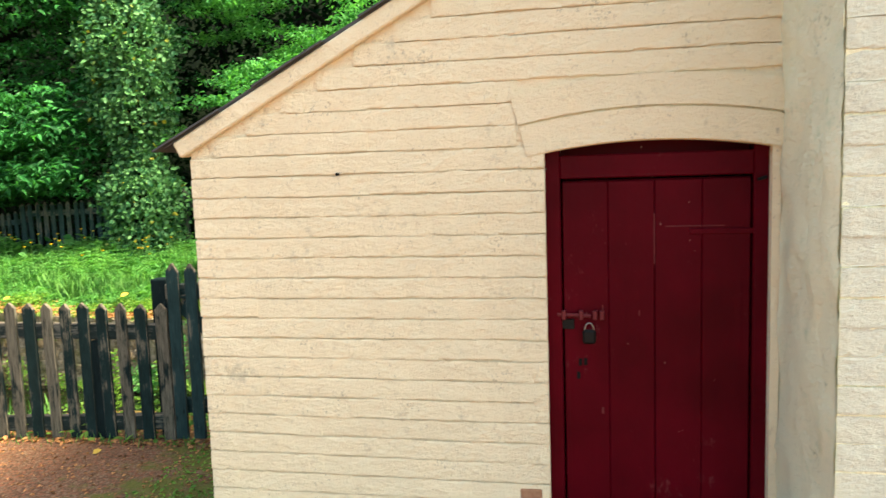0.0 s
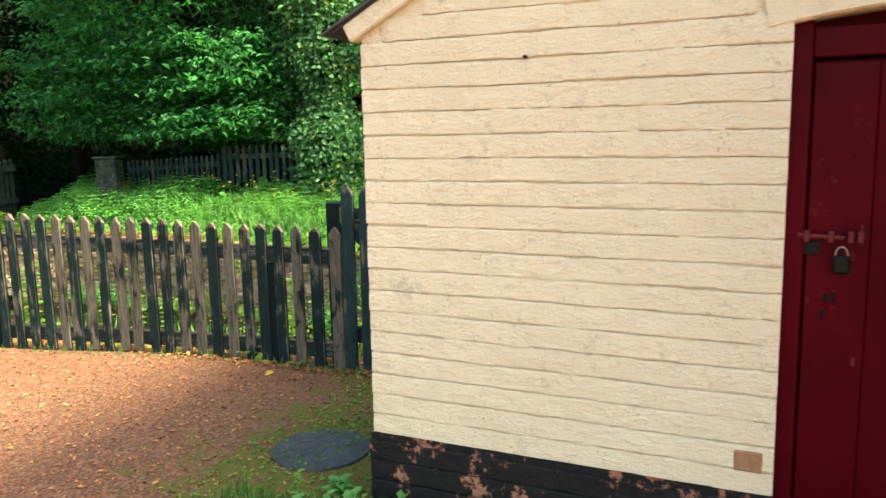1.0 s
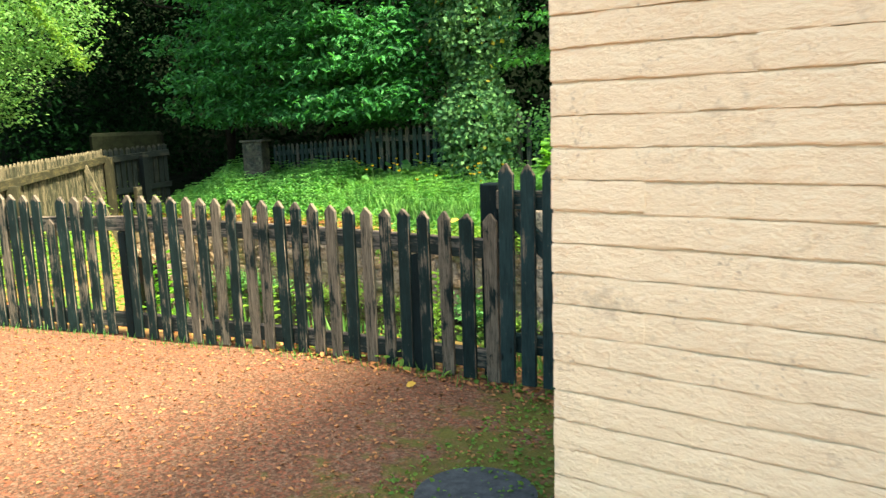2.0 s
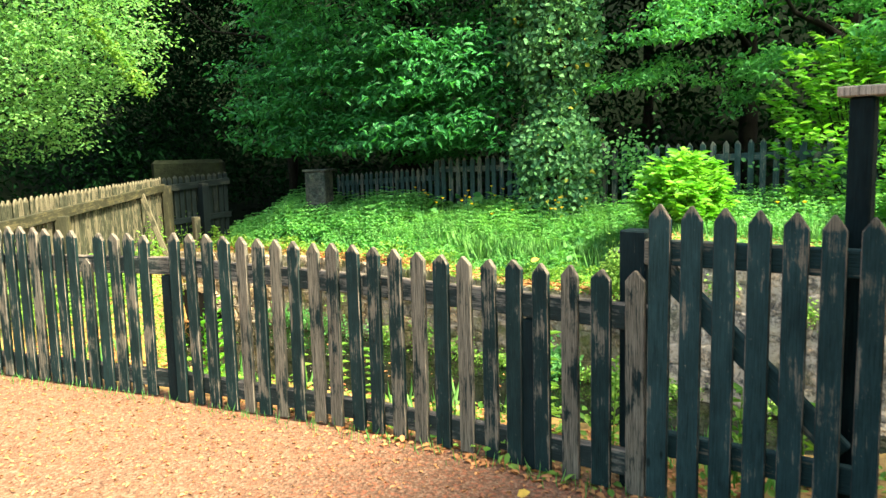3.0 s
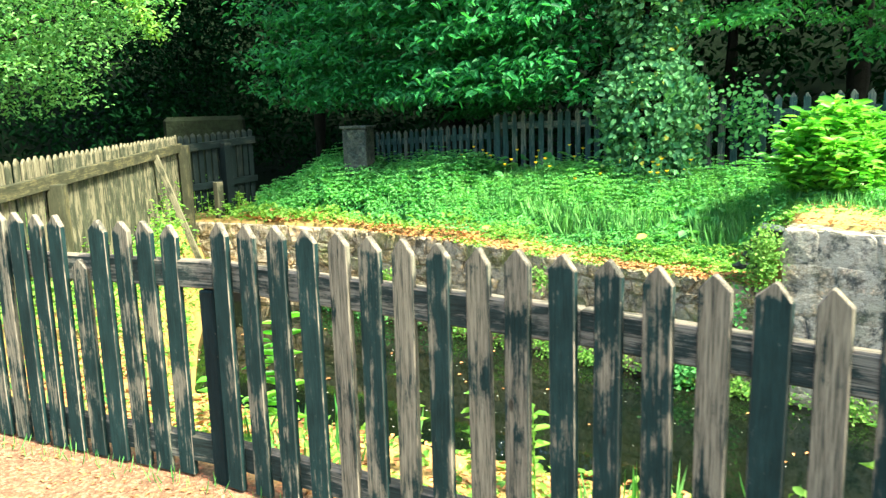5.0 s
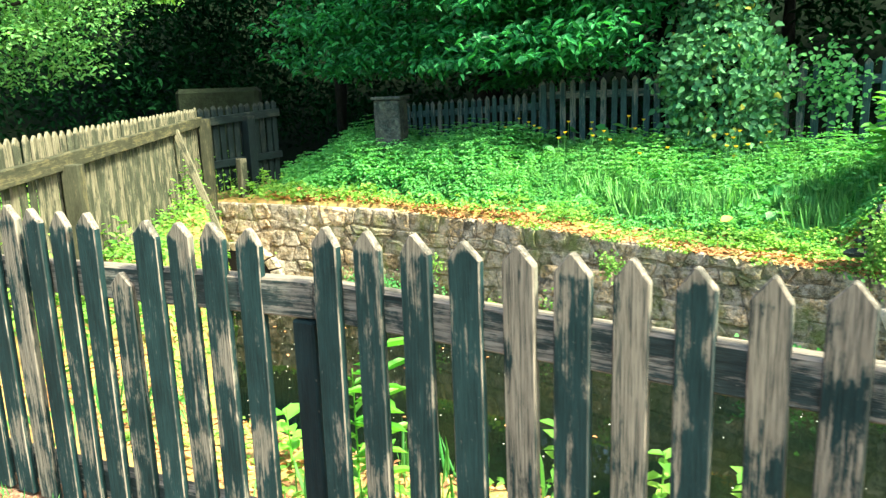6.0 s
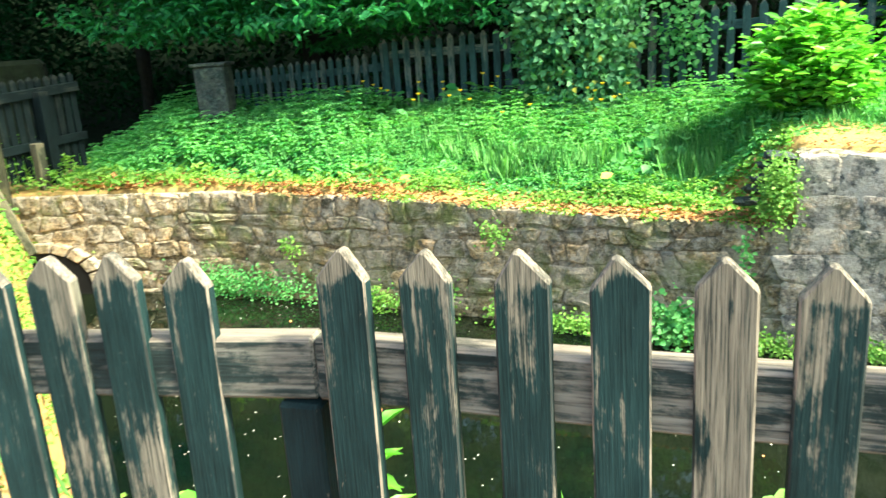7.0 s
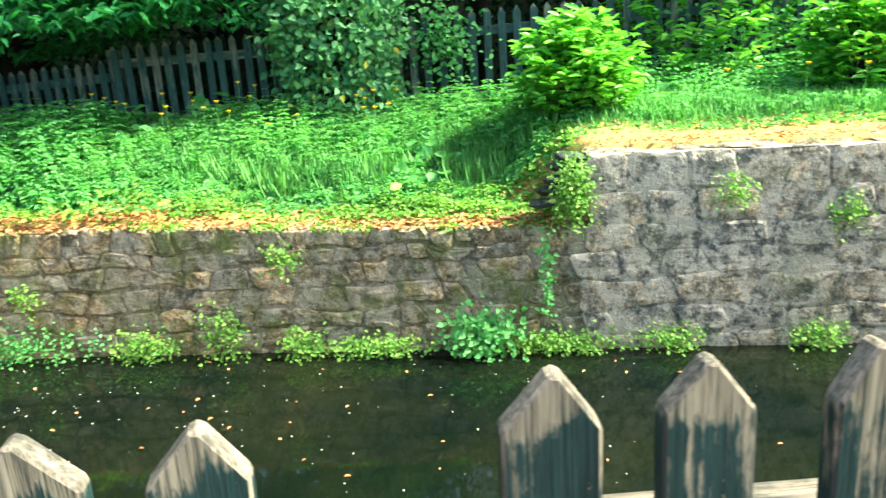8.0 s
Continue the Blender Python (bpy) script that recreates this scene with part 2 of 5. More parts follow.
def gravel():
    m, n, l, b = shader("path_and_earth", 0.95)
    b.inputs["Specular IOR Level"].default_value = 0.03
    tc = n.new("ShaderNodeTexCoord")
    v = n.new("ShaderNodeTexVoronoi")
    v.inputs["Scale"].default_value = 85
    l.new(tc.outputs["Object"], v.inputs["Vector"])
    grit = ramp(n, l, v.outputs["Color"], [(0.15, (0.06, 0.035, 0.024)), (0.5, (0.155, 0.085, 0.055)), (0.9, (0.38, 0.26, 0.18))])
    fine = ramp(n, l, tex_noise(n, l, 90, 5, 0.7), [(0.3, (0.065, 0.038, 0.025)), (0.7, (0.195, 0.108, 0.068))])
    c = mix(n, l, 0.55, grit, fine)
    litter = ramp(n, l, tex_noise(n, l, 38, 6, 0.75), [(0.50, (0, 0, 0)), (0.62, (1, 1, 1))])
    where = ramp(n, l, tex_noise(n, l, 0.8, 4, 0.6), [(0.35, (0.35, 0.35, 0.35)), (0.6, (1, 1, 1))])
    c = mix(n, l, calc(n, l, "MULTIPLY", litter, where), c, (0.36, 0.115, 0.065))
    geo = n.new("ShaderNodeNewGeometry")
    sep = n.new("ShaderNodeSeparateXYZ")
    l.new(geo.outputs["Position"], sep.inputs[0])
    # moss along the shed's foot and the gate
    dx = calc(n, l, "ABSOLUTE", calc(n, l, "SUBTRACT", sep.outputs[0], -1.95), 0)
    near = n.new("ShaderNodeMapRange")
    near.inputs[1].default_value, near.inputs[2].default_value, near.inputs[3].default_value, near.inputs[4].default_value = 0.1, 1.5, 0.36, 0.0
    l.new(dx, near.inputs[0])
    dy = calc(n, l, "ABSOLUTE", calc(n, l, "SUBTRACT", sep.outputs[1], 3.7), 0)
    along = n.new("ShaderNodeMapRange")
    along.inputs[1].default_value, along.inputs[2].default_value, along.inputs[3].default_value, along.inputs[4].default_value = 0.7, 1.6, 1.0, 0.0
    l.new(dy, along.inputs[0])
    ms = calc(n, l, "ADD", tex_noise(n, l, 5, 6, 0.7), calc(n, l, "MULTIPLY", near.outputs[0], along.outputs[0]))
    mossy = ramp(n, l, ms, [(0.66, (0, 0, 0)), (0.78, (1, 1, 1))])
    c = mix(n, l, calc(n, l, "MULTIPLY", mossy, 0.8), c, (0.11, 0.125, 0.03))
    # beyond the fence: earth, moss and fallen leaves
    bank = n.new("ShaderNodeAttribute")
    bank.attribute_name = "earth"
    earth = ramp(n, l, tex_noise(n, l, 9, 7, 0.7), [(0.3, (0.13, 0.085, 0.04)), (0.5, (0.36, 0.22, 0.085)), (0.7, (0.24, 0.22, 0.06))])
    c = mix(n, l, bank.outputs["Fac"], c, earth)
    # Under the trees the ground is near black, deep shade put into its colour.
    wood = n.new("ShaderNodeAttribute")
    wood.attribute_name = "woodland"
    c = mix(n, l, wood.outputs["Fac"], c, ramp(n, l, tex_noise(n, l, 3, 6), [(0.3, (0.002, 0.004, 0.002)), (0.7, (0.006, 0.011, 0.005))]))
    l.new(c, b.inputs["Base Color"])
    h = calc(n, l, "ADD", calc(n, l, "MULTIPLY", v.outputs["Distance"], 0.5), calc(n, l, "MULTIPLY", tex_noise(n, l, 25, 5), 0.5))
    bump(n, l, b, h, 0.8, 0.012)
    return m


M_GROUND = gravel()


def leaf_material(name, lo, hi, gloss=0.45, through_=0.42, odd=None, shine=0.22):
    m, n, l, b = shader(name, gloss)
    b.inputs["Specular IOR Level"].default_value = shine
    g = n.new("ShaderNodeNewGeometry")
    stops = [(0.0, lo), (0.8, hi)] + ([(0.985, hi), (0.99, odd)] if odd else [])
    c = ramp(n, l, g.outputs["Random Per Island"], stops)
    big = ramp(n, l, tex_noise(n, l, 1.3, 3, coords="Object"), [(0.3, (0.7, 0.74, 0.7)), (0.7, (1.12, 1.08, 1.0))])
    c = mix(n, l, 1.0, c, big, "MULTIPLY")
    l.new(c, b.inputs["Base Color"])
    t = n.new("ShaderNodeBsdfTranslucent")
    l.new(mix(n, l, 1.0, c, (1.25, 1.45, 0.7), "MULTIPLY"), t.inputs[0])
    ms = n.new("ShaderNodeMixShader")
    ms.inputs[0].default_value = through_
    l.new(b.outputs[0], ms.inputs[1])
    l.new(t.outputs[0], ms.inputs[2])
    l.new(ms.outputs[0], n["Material Output"].inputs[0])
    return m


M_DARKLEAF = leaf_material("dark_tree_leaf", (0.016, 0.10, 0.038), (0.06, 0.29, 0.095), 0.4)
M_IVY = leaf_material("ivy_leaf", (0.02, 0.11, 0.05), (0.12, 0.30, 0.12), 0.5, 0.25, (0.4, 0.38, 0.06), shine=0.2)
M_PALELEAF = leaf_material("pale_hedge_leaf", (0.05, 0.19, 0.055), (0.19, 0.38, 0.13), 0.5)
M_BEECH = leaf_material("fresh_beech_leaf", (0.035, 0.21, 0.07), (0.13, 0.42, 0.13), 0.45)
M_LAUREL = leaf_material("laurel_leaf", (0.06, 0.26, 0.03), (0.20, 0.46, 0.08), 0.35)
M_NETTLE = leaf_material("nettle_leaf", (0.05, 0.23, 0.065), (0.18, 0.44, 0.15), 0.55)
M_GRASS = leaf_material("grass_blade", (0.055, 0.22, 0.06), (0.17, 0.38, 0.12), 0.55)
M_WEED = leaf_material("yellow_green_weed", (0.08, 0.22, 0.04), (0.22, 0.38, 0.08), 0.55)
# Woodland leaves near black: the wood's deep shade is put into their colour.
M_WOODLEAF = leaf_material("shade_dark_woodland_leaf", (0.0015, 0.009, 0.004), (0.006, 0.03, 0.011), 0.8, 0.2, shine=0.02)
M_FALLEN = leaf_material("fallen_leaf", (0.22, 0.09, 0.04), (0.55, 0.26, 0.12), 0.7, 0.1)
M_YELLOW = plain("yellow_leaf", (0.5, 0.32, 0.06), 0.6)
M_PETAL = plain("buttercup_petal", (0.8, 0.5, 0.03), 0.5)
# Trunks are near black; the shade under the crowns is put into the bark colour.
M_BARK = plain("shade_dark_bark", (0.009, 0.009, 0.007), 0.95, 0, 14, 0.5, 0.03)


def water():
    m, n, l, b = shader("canal_water", 0.04)
    b.inputs["Specular IOR Level"].default_value = 0.5
    b.inputs["IOR"].default_value = 1.33
    c = ramp(n, l, tex_noise(n, l, 0.9, 4), [(0.35, (0.0012, 0.0035, 0.0025)), (0.7, (0.006, 0.008, 0.0035))])
    l.new(c, b.inputs["Base Color"])
    bump(n, l, b, tex_noise(n, l, 5, 3, 0.5), 0.08, 0.01)
    return m


M_WATER = water()

# ---- building helpers ----
def part(name, bm, material, parent=None, label=""):
    me = bm
    if isinstance(bm, bmesh.types.BMesh):
        me = bpy.data.meshes.new(name)
        bm.to_mesh(me)
        bm.free()
    if material and not me.materials:
        me.materials.append(material)
    ob = new(name, me)
    ob.parent = parent
    if label:
        ob["label"] = label
    return ob


def place(ob, m):
    ob.matrix_basis = m
    return ob


def thing(name, label, category, group="", kind="", at=None):
    e = new(name)
    e.empty_display_size = 0.1
    if at is not None:
        e.matrix_basis = at
    return tagged(e, label, category, group, kind)


def add_box(bm, x0, x1, y0, y1, z0, z1, bevel=0.0):
    r = bmesh.ops.create_cube(bm, size=1)
    vs = r["verts"]
    for v in vs:
        v.co = Vector((x0 + (v.co.x + 0.5) * (x1 - x0), y0 + (v.co.y + 0.5) * (y1 - y0), z0 + (v.co.z + 0.5) * (z1 - z0)))
    if bevel:
        es = list({e for v in vs for e in v.link_edges})
        bmesh.ops.bevel(bm, geom=es, offset=bevel, segments=1, affect="EDGES")


def box(x0, x1, y0, y1, z0, z1, bevel=0.0):
    bm = bmesh.new()
    add_box(bm, x0, x1, y0, y1, z0, z1, bevel)
    return bm


def prism(points, y0, y1, bevel=0.0):
    """A polygon in x and z, drawn out along y."""
    bm = bmesh.new()
    a = [bm.verts.new((x, y0, z)) for x, z in points]
    f = bm.faces.new(a)
    r = bmesh.ops.extrude_face_region(bm, geom=[f])
    for v in r["geom"]:
        if isinstance(v, bmesh.types.BMVert):
            v.co.y = y1
    bmesh.ops.recalc_face_normals(bm, faces=bm.faces)
    if bevel:
        bmesh.ops.bevel(bm, geom=list(bm.edges), offset=bevel, segments=1, affect="EDGES")
    return bm


def rod(p, q, r, r2=None, n=8):
    bm = bmesh.new()
    p, q = Vector(p), Vector(q)
    d = q - p
    bmesh.ops.create_cone(bm, cap_ends=True, segments=n, radius1=r, radius2=r if r2 is None else r2, depth=d.length,
                          matrix=Matrix.Translation((p + q) / 2) @ d.to_track_quat("Z", "Y").to_matrix().to_4x4())
    return bm


def limb(points, radii, n=7, seed=0):
    """A tapered, uneven tube along points."""
    rnd = random.Random(seed)
    bm = bmesh.new()
    rings = []
    for i, (p, r) in enumerate(zip(points, radii)):
        p = Vector(p)
        d = (Vector(points[min(i + 1, len(points) - 1)]) - Vector(points[max(i - 1, 0)])).normalized()
        q = d.to_track_quat("Z", "Y").to_matrix()
        rings.append([bm.verts.new(p + q @ Vector((math.cos(k * math.tau / n), math.sin(k * math.tau / n), 0)) * r * rnd.uniform(0.85, 1.15)) for k in range(n)])
    for a, b_ in zip(rings, rings[1:]):
        for k in range(n):
            bm.faces.new((a[k], a[(k + 1) % n], b_[(k + 1) % n], b_[k]))
    bm.faces.new(rings[-1])
    for f in bm.faces:
        f.smooth = True
    return bm


def leaf_mesh(name, P, size, D, N, width=0.5, fold=0.12, droop=0.15):
    """Folded leaves, two quads each, from places, lengths, directions and upward normals."""
    P, size, D, N = (np.asarray(a, float) for a in (P, size, D, N))
    D = D / np.linalg.norm(D, axis=1, keepdims=True)
    S = np.cross(D, N)
    S /= np.linalg.norm(S, axis=1, keepdims=True) + 1e-9
    U = np.cross(S, D)
    s = size[:, None]
    w = width * s / 2
    base, tip = P, P + D * s - U * s * droop
    m1, m2 = P + D * s * 0.3, P + D * s * 0.68 - U * s * droop * 0.4
    up = U * s * fold
    V = np.stack([base, m1 + S * w * 0.9 + up, m2 + S * w * 0.75 + up, tip, m2 - S * w * 0.75 + up, m1 - S * w * 0.9 + up], 1).reshape(-1, 3)
    n = len(P)
    k = np.arange(n)[:, None] * 6
    F = np.concatenate([k + [0, 1, 2, 3], k + [0, 3, 4, 5]], 1).reshape(-1, 4)
    me = bpy.data.meshes.new(name)
    me.vertices.add(len(V))
    me.vertices.foreach_set("co", V.ravel())
    me.loops.add(F.size)
    me.loops.foreach_set("vertex_index", F.ravel().astype(np.int32))
    me.polygons.add(len(F))
    me.polygons.foreach_set("loop_start", np.arange(len(F), dtype=np.int32) * 4)
    me.update(calc_edges=True)
    return me


RNG = np.random.default_rng(7)


def sprays(centres, radius, per, size, flat=0.35, spread=0.35, lift=0.9, width=0.5, name="leaves", outward=None, droop=0.25):
    """Leaves in flattened sprays round centres."""
    C = np.repeat(np.asarray(centres, float), per, 0)
    n = len(C)
    o = RNG.normal(0, 1, (n, 3)) * radius * np.array([1, 1, flat]) * 0.6
    a = RNG.uniform(0, math.tau, n)
    D = np.stack([np.cos(a), np.sin(a), RNG.normal(-0.25, spread, n)], 1)
    if outward is not None:
        D[:, :2] += np.asarray(outward)[None, :] * 0.6
    N = np.stack([RNG.normal(0, spread, n), RNG.normal(0, spread, n), np.full(n, lift)], 1)
    if outward is not None:
        N[:, :2] += np.asarray(outward)[None, :] * 0.45
    return leaf_mesh(name, C + o, size * RNG.uniform(0.55, 1.25, n), D, N, width, 0.1, droop)


# ---- ground, canal ----
NEAR = [(14.0, 8.2), (-4.5, 5.37), (-6.4, 5.02), (-7.2, 4.92)]
LEFT = [(-8.3, 5.25), (-9.3, 6.1), (-10.56, 6.95), (-11.6, 7.72), (-12.5, 8.36)]
FARW = [(-12.45, 8.56), (-11.7, 8.80), (-11.0, 9.0), (-10.0, 9.2), (-8.5, 9.22), (-5.2, 9.22), (-3.0, 9.18), (14.0, 9.5)]
CANAL = np.array(NEAR + LEFT + FARW)
WATER = -1.13


def seg_distance(x, y, line):
    best = np.full(x.shape, 1e9)
    for (ax, ay), (bx, by) in zip(line, line[1:]):
        dx, dy = bx - ax, by - ay
        t = np.clip(((x - ax) * dx + (y - ay) * dy) / (dx * dx + dy * dy), 0, 1)
        best = np.minimum(best, np.hypot(x - ax - t * dx, y - ay - t * dy))
    return best


def inside(x, y, poly):
    r = np.zeros(x.shape, bool)
    for (ax, ay), (bx, by) in zip(poly, np.roll(poly, -1, 0)):
        c = ((ay > y) != (by > y)) & (x < (bx - ax) * (y - ay) / (by - ay + 1e-12) + ax)
        r ^= c
    return r


def smooth(a, b, v):
    t = np.clip((v - a) / (b - a), 0, 1)
    return t * t * (3 - 2 * t)


def fence_y(x):
    return np.interp(x, [-7.9, -6.29, -5.745, -5.486, -5.0, -4.5, -4.0, -3.5, -2.81, -1.7], [3.70, 4.106, 4.264, 4.303, 4.388, 4.465, 4.51, 4.548, 4.574, 4.67])


def bank_height(x, y):
    far = smooth(7.5, 9.0, y) * smooth(-13.6, -12.2, x + 0.0)
    high = smooth(-5.75 + 0.55 * smooth(9.75, 9.4, y), -5.0, x)
    top = -0.07 - 0.10 * smooth(-9.0, -6.2, x) + 0.49 * high
    up = top + (0.10 + 0.03 * high) * smooth(9.3, 10.2, y) + (0.25 - 0.22 * high) * smooth(10.0, 11.6, y) + 0.12 * smooth(-9.5, -6.5, x) * smooth(9.6, 11.6, y) * (1 - high)
    near = -0.13 * smooth(0.12, 0.7, y - fence_y(x)) * smooth(-1.9, -2.6, x)
    h = (near - 0.06 * smooth(3.5, 5.5, -x) * smooth(2.0, 3.6, y)) * (1 - far) + up * far
    # Added rise behind the trees, a dark backdrop that shuts out the sky.
    backdrop_rise = np.maximum(0, y - 17) * 0.75 + np.maximum(0, -x - 24) * 0.6
    return h + np.minimum(backdrop_rise, 16)


def ground_height(x, y):
    b_ = bank_height(x, y)
    ins = inside(x, y, CANAL)
    dn, dl, df = seg_distance(x, y, NEAR + LEFT[:1]), seg_distance(x, y, LEFT + FARW[:1]), seg_distance(x, y, FARW)
    f = np.minimum(np.minimum(smooth(0, 0.28, dn), smooth(0, 0.5, dl)), smooth(0, 0.06, df))
    return np.where(ins, b_ + (-1.75 - b_) * f, b_)


def make_ground():
    xs = np.concatenate([[-400, -150, -70, -45, -35, -28, -24, -21, -18.5, -16.5, -15], np.arange(-14, 1.0, 0.07), [1.5, 2.5, 4, 6, 9, 14, 22, 40, 100, 400]])
    ys = np.concatenate([[-400, -100, -40, -20, -10, -5, -2, -0.5, 0.5, 1.5, 2.2], np.arange(2.6, 12.6, 0.07), [13, 13.6, 14.5, 15.5, 17, 19, 22, 26, 32, 40, 60, 120, 400]])
    X, Y = np.meshgrid(xs, ys)
    Z = ground_height(X, Y)
    Z += (np.sin(X * 3.1 + Y * 1.7) * np.sin(Y * 2.3 - X)) * 0.012 * (Y > 4.8)
    me = bpy.data.meshes.new("ground")
    n, m = X.shape
    idx = np.arange(n * m).reshape(n, m)
    F = np.stack([idx[:-1, :-1], idx[:-1, 1:], idx[1:, 1:], idx[1:, :-1]], -1).reshape(-1, 4)
    me.from_pydata(np.stack([X, Y, Z], -1).reshape(-1, 3).tolist(), [], F.tolist())
    # The woodland value marks ground whose colour is blackened for tree shade.
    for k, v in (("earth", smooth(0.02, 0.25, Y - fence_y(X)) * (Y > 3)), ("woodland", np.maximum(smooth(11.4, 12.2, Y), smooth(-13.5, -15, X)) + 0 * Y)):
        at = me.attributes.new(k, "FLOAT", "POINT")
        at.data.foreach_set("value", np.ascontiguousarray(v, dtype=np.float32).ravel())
    for p in me.polygons:
        p.use_smooth = True
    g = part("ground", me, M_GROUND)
    return tagged(g, "gravel path with fallen leaves, earth banks beside a canal", "ground", kind="structure")


make_ground()
bm = bmesh.new()
bm.faces.new([bm.verts.new((x, y, WATER)) for x, y in ((-14, 4.5), (14, 4.5), (14, 10), (-14, 10))])
tagged(part("water", bm, M_WATER), "still dark brown-green canal water with floating specks", "water", kind="structure")

# ---- outbuilding ----
WALL_Y, LEFT_X, JAMB_L, JAMB_R, PLINTH = 3.045, -1.68, -0.32, 0.44, 0.355
COURSE = 0.078


def roof_z(x):
    return 1.80 + (x + 1.70) * 0.53


def brick_mesh(name, w, d, h, seed, rough=0.0016):
    """A worn, thickly painted brick with its centre at the back face; proud of the wall by d."""
    rnd = random.Random(seed)
    bm = bmesh.new()
    nx = 6
    fr = (0.0, 0.03, 0.10, 0.5, 0.90, 1.0)
    out = (-0.004, 0.85, 1.0, 0.95, 0.82, 0.62)
    tilt = rnd.uniform(-0.0012, 0.0012)
    ragged = [rnd.uniform(-0.0018, 0.0018) for _ in range(nx + 1)]
    rows = []
    for j, f in enumerate(fr):
        row = []
        for i in range(nx + 1):
            end = 0.78 if i in (0, nx) else 1.0
            y = 0.004 if out[j] < 0 else -d * out[j] * end + rnd.uniform(-rough, rough) + tilt * (f - 0.5)
            z = -h / 2 + h * f + (ragged[i] if j < 2 else rnd.uniform(-0.002, 0.002))
            row.append(bm.verts.new((-w / 2 + w * i / nx, y, z)))
        rows.append(row)
    for a, b_ in zip(rows, rows[1:]):
        for i in range(nx):
            bm.faces.new((a[i], a[i + 1], b_[i + 1], b_[i]))
    for i in (0, nx):
        e = bm.verts.new((rows[0][i].co.x, 0.004, 0))
        col = [r[i] for r in rows]
        for a, b_ in zip(col, col[1:]):
            bm.faces.new((a, b_, e) if i == 0 else (b_, a, e))
    me = bpy.data.meshes.new(name)
    bm.to_mesh(me)
    bm.free()
    return me


def lay_bricks(parent, material, y, x0, x1, z0, z1, keep, course=COURSE, length=0.238, seed=1, proud=0.0095):
    """Courses of bricks on a wall that faces -y; keep(x0, x1, z) clips each brick."""
    rnd = random.Random(seed)
    meshes = {}
    k, z = 0, z0
    while z + course <= z1 + 0.001:
        x = x0 - (0.5 * length if k % 2 else 0.0)
        zc = z + course / 2
        while x < x1:
            a, b_ = max(x, x0), min(x + length, x1)
            for a2, b2 in keep(a, b_, zc):
                w = b2 - a2
                if w < 0.03:
                    continue
                key = (round(w, 2), rnd.randrange(7))
                if key not in meshes:
                    me = brick_mesh("brick", round(w, 2) + 0.002, proud, course - 0.002, len(meshes) + seed * 100)
                    me.materials.append(material)
                    meshes[key] = me
                ob = part("brick", meshes[key], None, parent)
                place(ob, pose((a2 + b2) / 2, y + rnd.uniform(-0.0018, 0.0018), zc + rnd.uniform(-0.002, 0.002), rnd.uniform(-1.0, 1.0), rnd.uniform(-0.6, 0.6), rnd.uniform(-0.4, 0.4)))
            x += length
        z += course
        k += 1


outbuilding = thing("outbuilding", "cream-painted brick lean-to with a black plinth and maroon door", "outbuilding")
SHED_BACK = 4.55
ARCH_R = 2.1


def arch_z(x):
    """Underside of the segmental arch over the door."""
    c = (JAMB_L + JAMB_R) / 2
    return 1.725 + math.sqrt(max(ARCH_R ** 2 - (x - c) ** 2, 0)) - math.sqrt(ARCH_R ** 2 - 0.38 ** 2)


ARCH = [(JAMB_L + (JAMB_R - JAMB_L) * i / 12, arch_z(JAMB_L + (JAMB_R - JAMB_L) * i / 12)) for i in range(13)]
pts = [(LEFT_X, PLINTH), (JAMB_L, PLINTH)] + ARCH + [(JAMB_R, PLINTH), (0.47, PLINTH), (0.47, roof_z(0.47)), (LEFT_X, roof_z(LEFT_X))]
front = part("front_wall", prism(pts, WALL_Y, WALL_Y + 0.22), M_PAINT, outbuilding)
part("side_wall", box(LEFT_X, LEFT_X + 0.22, WALL_Y + 0.22, SHED_BACK, PLINTH, roof_z(LEFT_X) - 0.01), M_PAINT, outbuilding)
part("back_wall", prism([(LEFT_X + 0.22, 0.0), (0.47, 0.0), (0.47, roof_z(0.47) - 0.02), (LEFT_X + 0.22, roof_z(LEFT_X + 0.22) - 0.02)], SHED_BACK - 0.22, SHED_BACK), M_PAINT, outbuilding)
plinth = part("plinth", box(LEFT_X - 0.012, JAMB_L + 0.002, WALL_Y - 0.012, WALL_Y + 0.22, -0.3, PLINTH), M_BLACK, outbuilding)
part("side_plinth", box(LEFT_X - 0.012, LEFT_X + 0.22, WALL_Y + 0.22, SHED_BACK, -0.3, PLINTH), M_BLACK, outbuilding)
# roof: slates on a sloping deck, with a mortar-and-board verge
ang = math.degrees(math.atan(0.53))
L = (0.47 + 1.78) / math.cos(radians(ang))
roof = part("roof", box(0, L, WALL_Y - 0.03, SHED_BACK + 0.05, 0.03, 0.034), M_SLATE, outbuilding)
place(roof, pose(-1.76, 0, 1.80 - 0.06 * 0.53, 0, -ang, 0))
verge = part("bargeboard", box(0.04, L, WALL_Y - 0.034, WALL_Y + 0.03, -0.035, 0.029, 0.006), M_PAINT, outbuilding)
place(verge, pose(-1.76, 0, 1.80 - 0.06 * 0.53, 0, -ang, 0))
rs = random.Random(5)
for r_ in range(10):
    for c_ in range(6):
        s_ = part("slate", box(-0.02, 0.30, 0.004, 0.296, 0, 0.007), M_SLATE, roof)
        place(s_, pose(-0.02 + r_ * 0.24, WALL_Y - 0.055 + c_ * 0.27 + (0.02 if r_ % 2 else 0), 0.036 + rs.uniform(0, 0.002), 0, 0.6, rs.uniform(-1, 1)))

